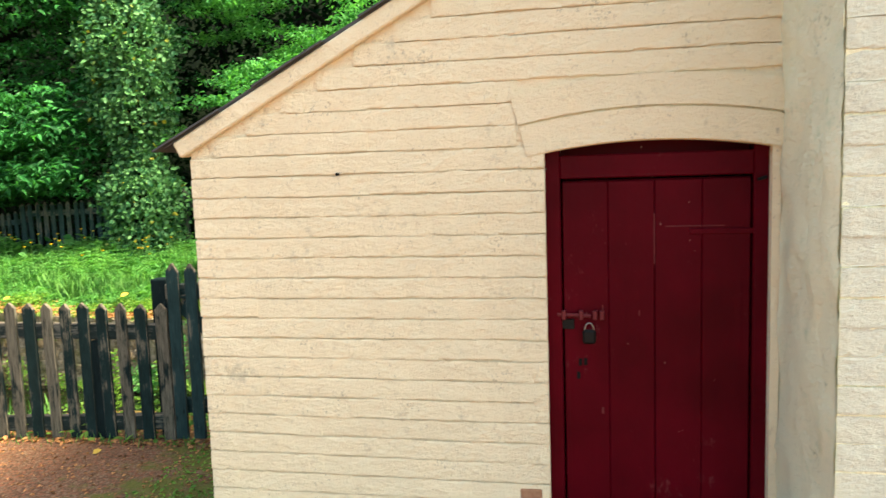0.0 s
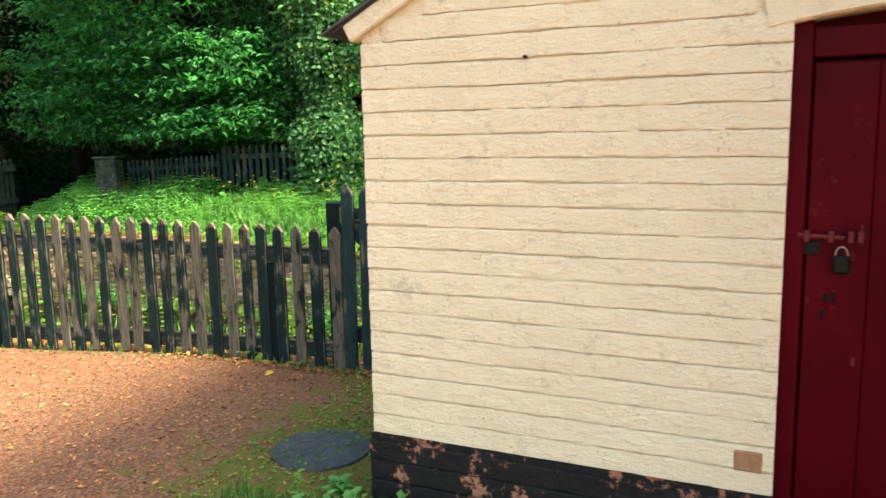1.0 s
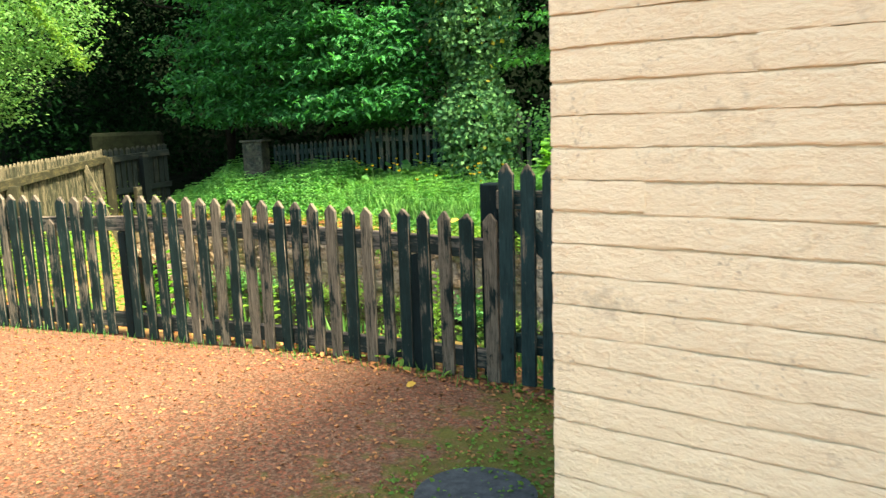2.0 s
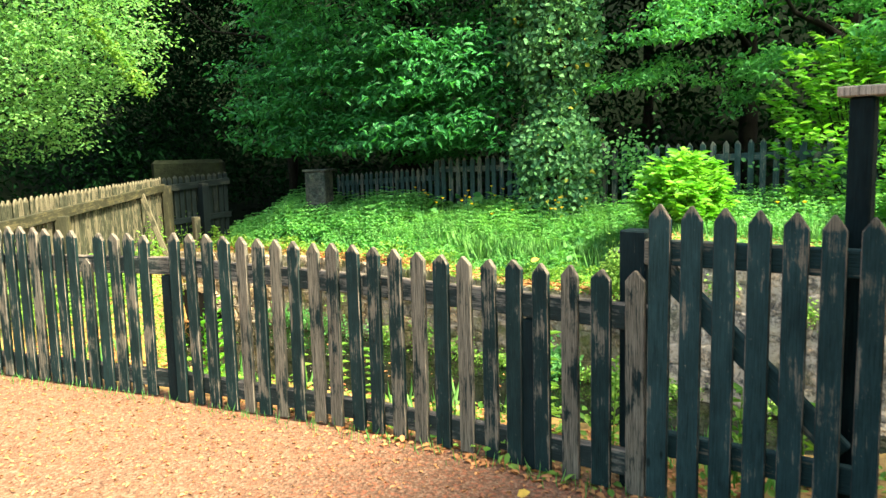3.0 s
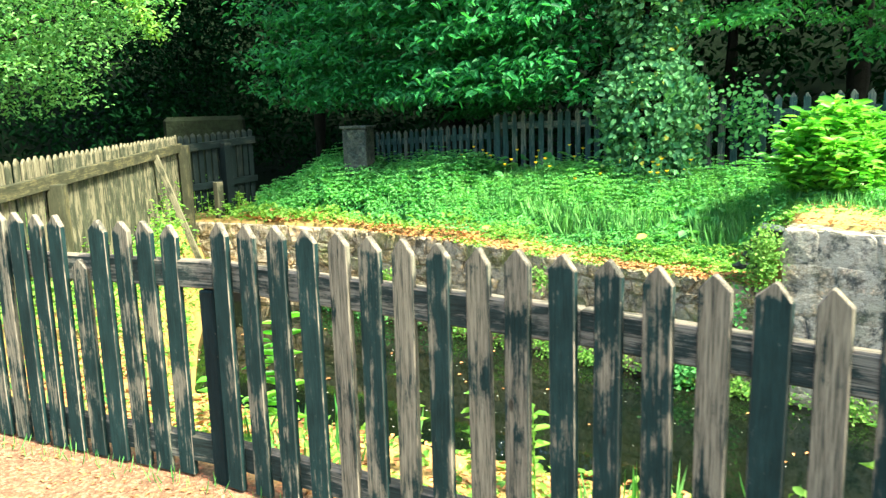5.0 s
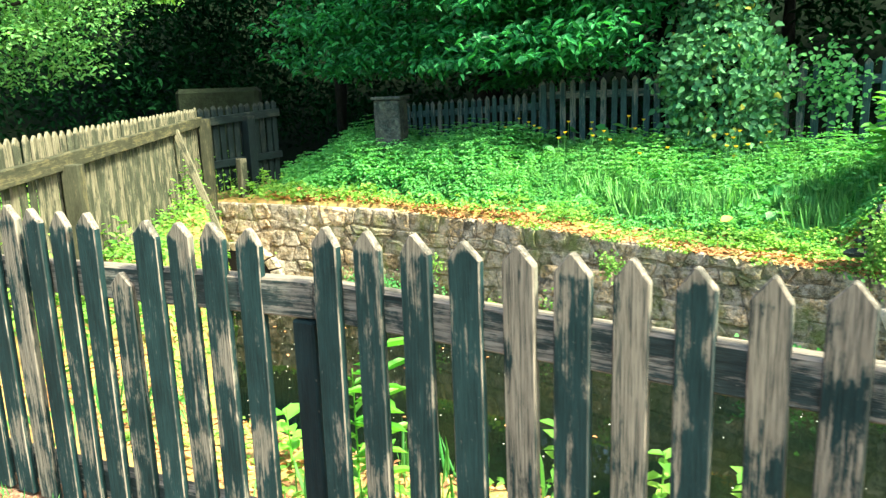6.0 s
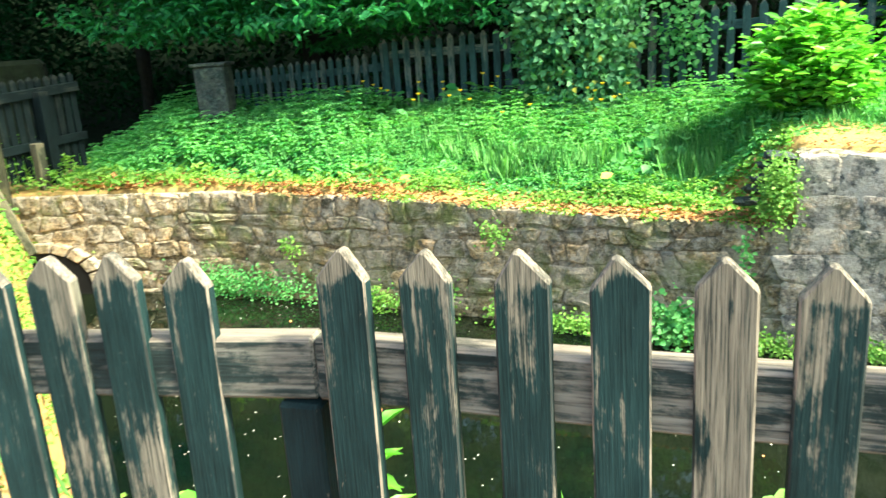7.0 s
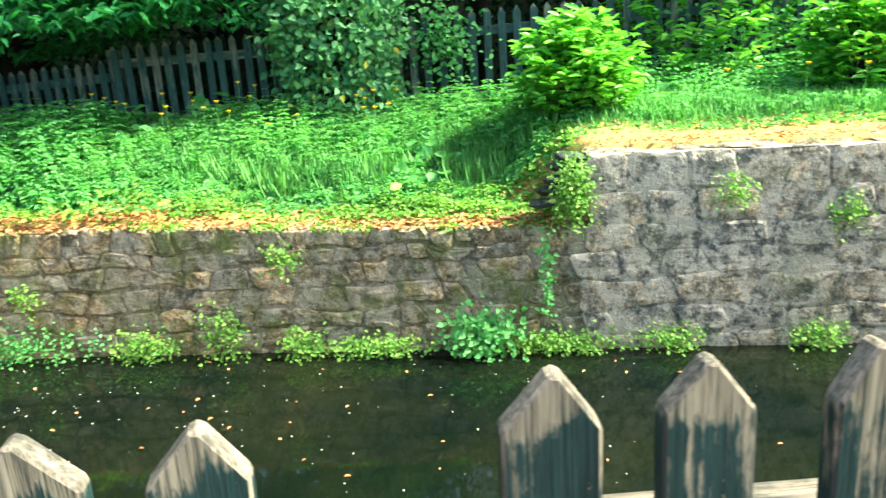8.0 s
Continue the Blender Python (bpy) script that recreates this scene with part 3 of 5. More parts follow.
# door, in a frame set back in the opening
DY = WALL_Y + 0.075
door = part("door", box(-0.262, 0.385, DY, DY + 0.045, 0.03, 1.625, 0.003), M_DOOR, outbuilding, "maroon ledged door with chipped paint")
for k in range(4):
    w0 = -0.262 + 0.1618 * k
    part("board", box(w0 + (0.0012 if k == 2 else 0.0003), w0 + (0.1606 if k == 1 else 0.1615), DY - 0.012, DY - 0.0005, 0.035, 1.62, 0.003), M_DOOR, door)
frame_ = part("door_frame", box(JAMB_L - 0.005, -0.268, DY - 0.03, DY + 0.06, 0.0, 1.74, 0.004), M_DOOR, outbuilding)
part("frame_post", box(0.391, JAMB_R + 0.005, DY - 0.03, DY + 0.06, 0.0, 1.74, 0.004), M_DOOR, frame_)
part("frame_head", box(-0.268, 0.391, DY - 0.03, DY + 0.06, 1.632, 1.715, 0.004), M_DOOR, frame_)
part("arch_infill", box(JAMB_L - 0.005, JAMB_R + 0.005, DY + 0.05, DY + 0.07, 1.70, 1.83), M_DOOR, frame_, "dark infill under the arch")
part("kick_plate", box(-0.255, 0.375, DY - 0.018, DY - 0.0125, 0.04, 0.30, 0.002), M_ZINC, door, "dull zinc kick plate")
part("threshold", box(JAMB_L, JAMB_R, WALL_Y - 0.06, DY + 0.06, -0.2, 0.028, 0.006), M_BOULDER, outbuilding)
bolt = part("bolt", rod((-0.285, DY - 0.028, 1.137), (-0.165, DY - 0.028, 1.132), 0.007), M_RUST, door, "pink-red painted sliding bolt")
for xx in (-0.262, -0.20, -0.15, -0.125):
    part("staple", box(xx - 0.008, xx + 0.008, DY - 0.04, DY - 0.012, 1.118, 1.152, 0.003), M_RUST, bolt)
part("bolt_plate", box(-0.285, -0.225, DY - 0.02, DY - 0.012, 1.08, 1.118, 0.002), M_IRON, bolt)
bm = bmesh.new()
add_box(bm, -0.195, -0.147, DY - 0.056, DY - 0.034, 1.032, 1.085, 0.008)
lock = part("padlock", bm, M_IRON, door, "black padlock with a steel shackle")
cu = bpy.data.curves.new("shackle", "CURVE")
cu.dimensions, cu.bevel_depth, cu.bevel_resolution = "3D", 0.003, 2
sp = cu.splines.new("POLY")
sp.points.add(10)
for i in range(11):
    a = math.pi * i / 10
    sp.points[i].co = (-0.171 + 0.016 * math.cos(a), DY - 0.045, 1.083 + 0.026 * math.sin(a), 1)
tmp = bpy.data.objects.new("shackle", cu)
sh_me = bpy.data.meshes.new_from_object(tmp)
bpy.data.objects.remove(tmp)
part("shackle", sh_me, M_STEEL, lock, "steel shackle")
# Keyholes are thin black blocks on the boards, their darkness only colour.
for xx, zz in ((-0.205, 0.955), (-0.186, 0.957), (-0.212, 0.905)):
    part("keyhole", box(xx - 0.006, xx + 0.006, DY - 0.0145, DY - 0.0125, zz - 0.013, zz + 0.013), M_HOLE, door)
part("hinge", box(0.18, 0.40, DY - 0.02, DY - 0.0125, 1.425, 1.445, 0.002), M_DOOR, door)
for x0, x1, z0, z1 in ((0.058, 0.063, 1.32, 1.50), (0.10, 0.30, 1.452, 1.456), (-0.31, -0.275, 1.31, 1.325), (-0.125, -0.12, 1.15, 1.17), (0.005, 0.009, 1.13, 1.15), (-0.13, -0.12, 0.76, 0.785)):
    part("paint_scrape", box(x0, x1, DY - 0.0136, DY - 0.0122, z0, z1, 0.0005), M_RUST, door)
part("hook", rod((0.40, DY - 0.045, 1.612), (0.43, DY - 0.035, 1.62), 0.006), M_IRON, frame_)

# ---- house beside it ----
HX, HY = 0.475, 2.40
house = thing("house", "large cream-painted brick house beside the lean-to", "house")
bm = box(HX, 7.0, HY, 5.9, -0.3, 4.6)
hw = part("wall", bm, M_LIME, house)
hr = part("roof", prism([(HX - 0.25, 4.6), (7.25, 4.6), (7.25, 4.7), (3.7, 6.2), (HX - 0.25, 4.7)], HY - 0.2, 6.1), M_SLATE, house)
# limewashed reveal beside the door, uneven
bm = bmesh.new()
ny, nz = 14, 60
grid = [[bm.verts.new((HX - 0.008 - 0.034 * (noise.noise(Vector((j * 0.32, k * 0.21, 3.1))) + 0.7 * noise.noise(Vector((j * 0.9, k * 0.62, 8.0)))) * (1 if 0 < j < ny else 0.3), HY - 0.01 + 0.65 * j / ny, -0.1 + 3.0 * k / nz)) for k in range(nz + 1)] for j in range(ny + 1)]
for j in range(ny):
    for k in range(nz):
        f = bm.faces.new((grid[j][k], grid[j][k + 1], grid[j + 1][k + 1], grid[j + 1][k]))
        f.smooth = True
part("reveal", bm, M_LIME, house, "uneven limewashed reveal with green stains")


# ---- bases for picket fences ----
def picket_mesh(w, t, h, seed, point=0.042):
    rnd = random.Random(seed)
    j = lambda a: rnd.uniform(-a, a)
    c = j(0.005)
    bm = prism([(-w / 2, 0), (w / 2, 0), (w / 2 + j(0.002), h - point + j(0.006)), (c + 0.004, h - 0.001), (c - 0.004, h), (-w / 2 + j(0.002), h - point + j(0.006))], -t / 2, t / 2, 0.003)
    # cut ends and worn arrises take the second and third material
    for f in bm.faces:
        nx, ny, nz = f.normal
        f.material_index = 1 if nz > 0.3 else 2 if abs(nx) > 0.3 and abs(ny) > 0.3 else 0
    me = bpy.data.meshes.new("picket")
    bm.to_mesh(me)
    bm.free()
    return me


def bar(parent, name, p, q, hgt, thick, material, label="", top=None):
    """A beam from p to q, hgt high and thick deep; p and q on its centre line."""
    p, q = Vector(p), Vector(q)
    d = q - p
    yaw, rise = math.degrees(math.atan2(d.y, d.x)), math.degrees(math.asin(d.z / d.length))
    bm = box(0, d.length, -thick / 2, thick / 2, -hgt / 2, hgt / 2, 0.005)
    bmesh.ops.rotate(bm, cent=(0, 0, 0), matrix=Matrix.Rotation(math.pi / 2, 3, "Y"), verts=bm.verts)
    if top is not None:
        for f in bm.faces:
            f.normal_update()
            f.material_index = 1 if f.normal.x > 0.5 else 0
    ob = part(name, bm, material, parent, label)
    if top is not None:
        ob.data.materials.append(top)
    ob.matrix_basis = pose(*p, 0, -rise, yaw) @ Matrix.Rotation(-math.pi / 2, 4, "Y")
    return ob


def picket(parent, meshes, rnd, x, y, z0, tip, yaw, material, lean=0.0, side=0.0):
    me = rnd.choice(meshes)
    if not me.materials:
        me.materials.append(material)
        if material in (M_PICKET_D, M_PICKET_M, M_PICKET_B, M_GATE):
            me.materials.append(M_END)
            me.materials.append(M_EDGE)
    ob = part("picket", me, None, parent)
    hh = max(v.co.z for v in me.vertices)
    ob.matrix_basis = pose(x, y, z0, lean, side, yaw) @ Matrix.Diagonal((1, 1, (tip - z0) / hh, 1))
    return ob


# front fence: two panels with a post where they meet
rnd = random.Random(11)
near_meshes = {w: [picket_mesh(0.074 + rnd.uniform(-0.003, 0.004), 0.024, 0.95, s + k * 9) for s in range(9)] for k, w in enumerate("DMB")}


def fence_point(x):
    e = 0.02
    return float(fence_y(x)), math.degrees(math.atan2(float(fence_y(x + e) - fence_y(x - e)), 2 * e))


WOODS = {"D": M_PICKET_D, "M": M_PICKET_M, "B": M_PICKET_B}


def front_panel(xs, tips, woods, rails, label):
    """Pickets at xs with their tips; woods says how worn each is (dark, mixed, bare)."""
    f = thing("picket_fence", label, "fence", "front picket fence")
    for x, tip, w in zip(xs, tips, woods):
        y, yaw = fence_point(x)
        foot = 0.01 - 0.06 * float(smooth(3.5, 5.5, -x))
        side = rnd.uniform(-0.45, 0.45)
        picket(f, near_meshes[w], rnd, x - math.sin(radians(side)) * tip, y + rnd.uniform(-0.002, 0.002), foot, tip, yaw + rnd.uniform(-2, 2), WOODS[w], 0, side)
    # Rails get a pale upper face: the sun on them is painted in.
    for ends in rails:
        for (xa, za), (xb, zb) in zip(ends, ends[1:]):
            bar(f, "rail", (xa, fence_point(xa)[0] + 0.037, za), (xb, fence_point(xb)[0] + 0.037, zb), 0.10, 0.05, M_RAIL, "", M_END)
    return f


xa = [-5.488, -5.368, -5.236, -5.110, -4.984, -4.865, -4.748, -4.624, -4.498, -4.370, -4.238, -4.110, -3.985, -3.850, -3.722, -3.600, -3.474, -3.348, -3.222, -3.090, -2.955, -2.815]
fa = front_panel(xa, [0.932 - 0.0024 * i + rnd.uniform(-0.006, 0.006) for i in range(22)], "DMMDBMBMBBDMMBDBMDDBDB",
                 [((-2.76, 0.70), (-4.2, 0.718), (-5.56, 0.735)), ((-2.76, 0.12), (-4.2, 0.085), (-5.56, 0.06))], "worn dark-stained picket fence panel beside the gravel path")
xb = [-5.748 - i * 0.1105 for i in range(20)]
tb = [0.912 + 0.0035 * i + rnd.uniform(-0.006, 0.006) for i in range(20)]
tb[4] = 0.76
fb = front_panel(xb, tb, "DMMDMDDDMDDMDDMDDMDD", [((-5.563, 0.735), (-7.9, 0.69)), ((-5.563, 0.06), (-7.9, 0.03))], "worn dark picket fence panel with one broken picket")
for x, top, owner in ((-5.585, 0.68, fa), (-3.285, 0.645, fa), (-7.85, 0.75, fb)):
    y = fence_point(x)[0]
    place(part("post", box(-0.036, 0.036, 0, 0.09, -0.3, top, 0.006), M_POST, owner), pose(x, y + 0.0, 0, 0, 0, fence_point(x)[1]))

# gate with its posts
gate = thing("gate", "dark-stained picket gate with a diagonal brace, closed", "gate")
gate_meshes = [picket_mesh(0.078, 0.024, 1.1, 40 + s, 0.05) for s in range(3)]
for i in range(7):
    x = -2.726 + i * 0.1145
    picket(gate, gate_meshes, rnd, x, 4.575 + i * 0.0115, 0.02, 1.137 - 0.005 * i, 5.5, M_GATE, -1.0)
bar(gate, "rail", (-2.80, 4.63, 0.955), (-2.05, 4.70, 0.95), 0.095, 0.045, M_GATE)
bar(gate, "rail", (-2.80, 4.63, 0.22), (-2.05, 4.70, 0.21), 0.095, 0.045, M_GATE)
bar(gate, "brace", (-2.72, 4.635, 0.88), (-2.12, 4.69, 0.30), 0.085, 0.04, M_GATE)
gp = thing("gate_post", "squat dark timber gate post with a flat top", "post", "gate posts", at=pose(-2.855, 4.68, 0))
part("shaft", box(-0.055, 0.055, -0.05, 0.05, -0.3, 1.03, 0.006), M_POST, gp)
gp2 = thing("gate_post", "tall black timber gate post with a pale cap", "post", "gate posts", at=pose(-2.115, 4.80, 0))
part("shaft", box(-0.038, 0.038, -0.04, 0.04, -0.3, 1.49, 0.006), M_POST, gp2)
part("cap", box(-0.07, 0.09, -0.065, 0.065, 1.491, 1.525, 0.004), M_CAP, gp2, "pale weathered cap")


def boulder(r, seed, squash=0.7):
    bm = bmesh.new()
    bmesh.ops.create_icosphere(bm, subdivisions=3, radius=1)
    for v in bm.verts:
        d = 1 + 0.28 * noise.noise(v.co * 1.3 + Vector((seed, 0, 0))) + 0.08 * noise.noise(v.co * 4 + Vector((0, seed, 0)))
        v.co = Vector((v.co.x * r * d, v.co.y * r * d * 0.8, v.co.z * r * d * squash))
    return bm


b1 = tagged(part("boulder", boulder(0.17, 3.3), M_BOULDER), "rough grey boulder at the foot of the gate", "stone")
place(b1, pose(-2.03, 4.32, 0.05, 0, 0, 20))

# ---- left fence, seen from its rail side ----
LA, LB, LC = Vector((-8.05, 3.85)), Vector((-12.45, 8.38)), Vector((-12.55, 9.65))
left_meshes = [picket_mesh(0.074 + rnd.uniform(-0.004, 0.004), 0.02, 1.05, 60 + s, 0.035) for s in range(6)]

shade_meshes = [picket_mesh(0.08, 0.02, 1.05, 70 + s, 0.035) for s in range(4)]


def run_fence(a, b_, tip_a, tip_b, base_a, base_b, meshes, pitch, material, rail_mat, rails, side, label, group, posts=()):
    f = thing("picket_fence", label, "fence", group)
    d = b_ - a
    n = int(d.length / pitch)
    u = d.normalized()
    nv = Vector((-u.y, u.x)) * side
    yaw = math.degrees(math.atan2(d.y, d.x))
    for i in range(n):
        t = (i + 0.5) / n
        p = a + d * t
        picket(f, meshes, rnd, p.x, p.y, base_a + (base_b - base_a) * t, tip_a + (tip_b - tip_a) * t + rnd.uniform(-0.008, 0.008), yaw + rnd.uniform(-2, 2), material, 0, rnd.uniform(-0.8, 0.8))
    for za, zb, hh in rails:
        p, q = a + nv * 0.04, b_ + nv * 0.04
        bar(f, "rail", (p.x, p.y, za), (q.x, q.y, zb), hh, 0.055, rail_mat)
    for t, zz in posts:
        p = a + d * t + nv * 0.10
        place(part("post", box(-0.06, 0.06, -0.06, 0.06, -0.6, zz, 0.006), rail_mat, f), pose(p.x, p.y, 0, 0, 0, yaw))
    return f


lf = run_fence(LA, LB, 1.0, 1.06, -0.1, 0.0, left_meshes, 0.116, M_LEFT, M_LEFT_RAIL, [(0.76, 0.90, 0.11)], -1, "silvered picket fence with a mossy rail, propped by a strut", "left picket fence", [(0.355, 0.79), (0.99, 0.93)])
bar(lf, "strut", (-11.58, 7.56, 0.86), (-11.28, 7.86, -0.45), 0.07, 0.045, M_LEFT)
# Sun still reaches this run; its shade comes from the dark wood colour.
run_fence(LB, LC, 1.06, 1.10, 0.0, 0.05, shade_meshes, 0.105, M_SHADED, M_SHADED, [(0.88, 0.95, 0.10), (0.35, 0.4, 0.09)], -1, "picket fence under the trees, coloured near black for their shade", "left picket fence", [(0.55, 0.93)])
stub = thing("post_stub", "short weathered timber stub in the nettles", "post", at=pose(-12.25, 8.82, -0.08))
part("shaft", box(-0.05, 0.05, -0.05, 0.05, -0.4, 0.50, 0.008), M_LEFT, stub)

# ---- far fence, stepping up the bank ----
far_meshes = [picket_mesh(0.075 + rnd.uniform(-0.004, 0.004), 0.02, 1.0, 80 + s, 0.045) for s in range(6)]
V2 = lambda x, y: Vector((x, y))
run_fence(V2(-12.1, 11.70), V2(-9.66, 11.55), 0.97, 1.10, 0.0, 0.0, far_meshes, 0.125, M_FAR, M_FAR, [(0.80, 0.92, 0.09), (0.2, 0.3, 0.09)], 1, "dark old picket fence below the trees", "far picket fence")
run_fence(V2(-9.62, 11.54), V2(-7.0, 11.62), 1.24, 1.28, 0.05, 0.2, far_meshes, 0.135, M_FAR, M_FAR, [(1.05, 1.09, 0.09), (0.4, 0.45, 0.09)], 1, "taller dark old picket fence below the trees", "far picket fence", [(0.01, 1.2)])
run_fence(V2(-6.9, 11.72), V2(-1.0, 11.9), 1.33, 1.50, 0.25, 0.35, far_meshes, 0.15, M_FAR, M_FAR, [(1.12, 1.29, 0.09), (0.5, 0.6, 0.09)], 1, "old picket fence overgrown with climbers", "far picket fence", [(0.02, 1.4), (0.5, 1.3)])

# ---- stone pillar ----
pillar = thing("stone_pillar", "square grey stone pillar with a thin cap", "pillar", at=pose(-11.40, 10.66, 0, 0, 0, 25))
part("shaft", box(-0.18, 0.18, -0.18, 0.18, -0.2, 1.06, 0.015), M_PILLAR, pillar)
part("cap", box(-0.21, 0.21, -0.21, 0.21, 1.061, 1.10, 0.008), M_PILLAR, pillar)

# ---- manhole cover ----
cover = thing("manhole_cover", "round dark cast-iron cover set in the path", "manhole cover", at=pose(-2.24, 3.50, 0))
bm = bmesh.new()
bmesh.ops.create_cone(bm, cap_ends=True, segments=48, radius1=0.235, radius2=0.225, depth=0.05, matrix=Matrix.Translation((0, 0, -0.012)))
part("lid", bm, M_COVER, cover)

# ---- canal wall ----
def wall_line(s, line):
    """The point at s metres along line and the direction there."""
    for (ax, ay), (bx, by) in zip(line, line[1:]):
        d = math.hypot(bx - ax, by - ay)
        if s <= d:
            return ax + (bx - ax) * s / d, ay + (by - ay) * s / d, math.degrees(math.atan2(by - ay, bx - ax))
        s -= d
    return bx, by, math.degrees(math.atan2(by - ay, bx - ax))


def wall_backing(line, z0, tops, thick, name, material, parent=None):
    bm = bmesh.new()
    rings = []
    for i, (x, y) in enumerate(line):
        z1 = tops[min(i, len(tops) - 1)]
        x2, y2 = line[min(i + 1, len(line) - 1)]
        x1, y1 = line[max(i - 1, 0)]
        n = Vector((-(y2 - y1), x2 - x1, 0)).normalized()
        p = Vector((x, y, 0))
        rings.append([bm.verts.new(q) for q in (p + Vector((0, 0, z0)), p + Vector((0, 0, z1)), p + n * thick + Vector((0, 0, z1)), p + n * thick + Vector((0, 0, z0)))])
    for a, b_ in zip(rings, rings[1:]):
        for k in range(4):
            bm.faces.new((a[k], a[(k + 1) % 4], b_[(k + 1) % 4], b_[k]))
    bm.faces.new(rings[0])
    bm.faces.new(rings[-1])
    bmesh.ops.recalc_face_normals(bm, faces=bm.faces)
    return part(name, bm, material, parent)


LOW = [(-13.0, 8.36), (-12.15, 8.58), (-11.7, 8.74), (-11.0, 8.94), (-10.0, 9.13), (-8.5, 9.15), (-6.2, 9.15), (-4.9, 9.15)]
HIGH = [(-5.02, 9.10), (-3.0, 9.08), (3.0, 9.2), (13.9, 9.4)]
low_wall = tagged(wall_backing(LOW, -1.7, [-0.11] * 6 + [-0.20], 0.3, "canal_wall", M_MORTAR), "low mossy rubble stone canal wall", "wall", kind="structure")
high_wall = tagged(wall_backing(HIGH, -1.7, [0.29], 0.45, "canal_wall", M_STONE_HIGH), "taller grey stone canal wall with lime patches", "wall", kind="structure")


def rubble_stone(outline, depth, joint, r):
    """A rough faced stone: outline in wall length and height round its middle, drawn in by the joint."""
    bm = bmesh.new()
    n = len(outline)
    R = max(math.hypot(u, v) for u, v in outline)
    rings = []
    for k, (f, y) in enumerate(((1.0, 0.012), (1.0 - 0.012 / R, -depth * 0.55), (0.80, -depth), (0.42, -depth * 1.1))):
        rings.append([bm.verts.new((u * f * (1 - joint / R), y + (r.uniform(-0.3, 0.3) * depth if k > 1 else 0), v * f * (1 - joint / R))) for u, v in outline])
    for a_, b_ in zip(rings, rings[1:]):
        for i in range(n):
            bm.faces.new((a_[i], a_[(i + 1) % n], b_[(i + 1) % n], b_[i]))
    bm.faces.new(rings[-1])
    bmesh.ops.recalc_face_normals(bm, faces=bm.faces)
    return bm


def lay_rubble(parent, line, s1, z0, z1, widths, course, material, depth, joint, seed, count):
    """Random rubble: uneven beds, slanting end joints and a few tall stones that cut through a bed."""
    r = random.Random(seed)
    beds = [z0]
    while beds[-1] < z1(0) - course[0]:
        beds.append(beds[-1] + r.uniform(*course))
    beds[-1] = 99.0
    bed_z = lambda k, s_: min(beds[k] + 0.055 * noise.noise(Vector((s_ * 1.7, k * 7.3, seed))) + 0.02 * noise.noise(Vector((s_ * 6.0, k * 3.1, seed))), z1(s_))
    made = 0
    for k in range(len(beds) - 1, 0, -1):
        s_ = r.uniform(-0.15, 0.0)
        lean = r.uniform(-0.03, 0.03)
        while s_ < s1 and made < count:
            w = r.uniform(*widths)
            nxt = r.uniform(-0.04, 0.04)
            mid = s_ + w / 2
            rise = r.uniform(-0.03, 0.03)
            za = lambda q: bed_z(k - 1, q) + (rise if k > 1 else 0)
            zb = lambda q: bed_z(k, q) + 0.5 * rise
            cz = (za(mid) + zb(mid)) / 2
            h = zb(mid) - za(mid)
            if h > 0.04:
                c = min(w, h) * r.uniform(0.10, 0.22)
                a0, a1 = s_ - mid, s_ + w - mid
                out = [(a0 - lean + c, za(s_) - cz), (0.1 * w * r.uniform(-1, 1), za(mid) - cz + r.uniform(-0.012, 0.012)), (a1 - nxt - c * 0.8, za(s_ + w) - cz), (a1 - nxt, za(s_ + w) - cz + c),
                       (a1 + nxt, zb(s_ + w) - cz - c), (a1 + nxt - c, zb(s_ + w) - cz), (0.1 * w * r.uniform(-1, 1), zb(mid) - cz + r.uniform(-0.012, 0.012)), (a0 + lean + c * 0.8, zb(s_) - cz), (a0 + lean, zb(s_) - cz - c), (a0 - lean, za(s_) - cz + c)]
                x, y, yaw = wall_line(min(max(mid, 0), 99), line)
                ob = part("stone", rubble_stone(out, depth * r.uniform(0.5, 1.5), joint, r), material, parent)
                ob.matrix_basis = pose(x, y, cz, r.uniform(-2.5, 2.5), 0, yaw + r.uniform(-2, 2))
                made += 1
            s_ += w
            lean = nxt


lay_rubble(low_wall, LOW, 8.2, -1.22, lambda s_: -0.10 - 0.09 * float(np.clip((s_ - 4.6) / 2.3, 0, 1)) + 0.025 * noise.noise(Vector((s_ * 2.2, 5, 0))), (0.10, 0.40), (0.11, 0.21), M_STONE, 0.016, 0.003, 3, 299)
lay_rubble(high_wall, HIGH, 4.4, -1.22, lambda s_: 0.30 + 0.02 * noise.noise(Vector((s_ * 2.2, 5, 0))), (0.2, 0.6), (0.17, 0.33), M_STONE_HIGH, 0.010, 0.002, 4, 299)
# flat coping stones
rc = random.Random(9)
s = 0.0
while s < 4.4:
    w = rc.uniform(0.3, 0.65)
    x, y, yaw = wall_line(s + w / 2, HIGH)
    place(part("coping_stone", boulder(0.5, rc.uniform(0, 50), 0.07), M_STONE, high_wall), pose(x, y + 0.27, 0.285, rc.uniform(-2, 2), rc.uniform(-3, 3), yaw) @ Matrix.Diagonal((w * 1.15, 0.6, 1, 1)))
    s += w
for k in range(5):
    place(part("coping_stone", boulder(0.12, 20 + k, 0.30), M_PILLAR, high_wall), pose(-5.14 - 0.05 * k, 9.19 + 0.05 * (k % 2), 0.27 - 0.08 * k, 0, 8, 30 * k))
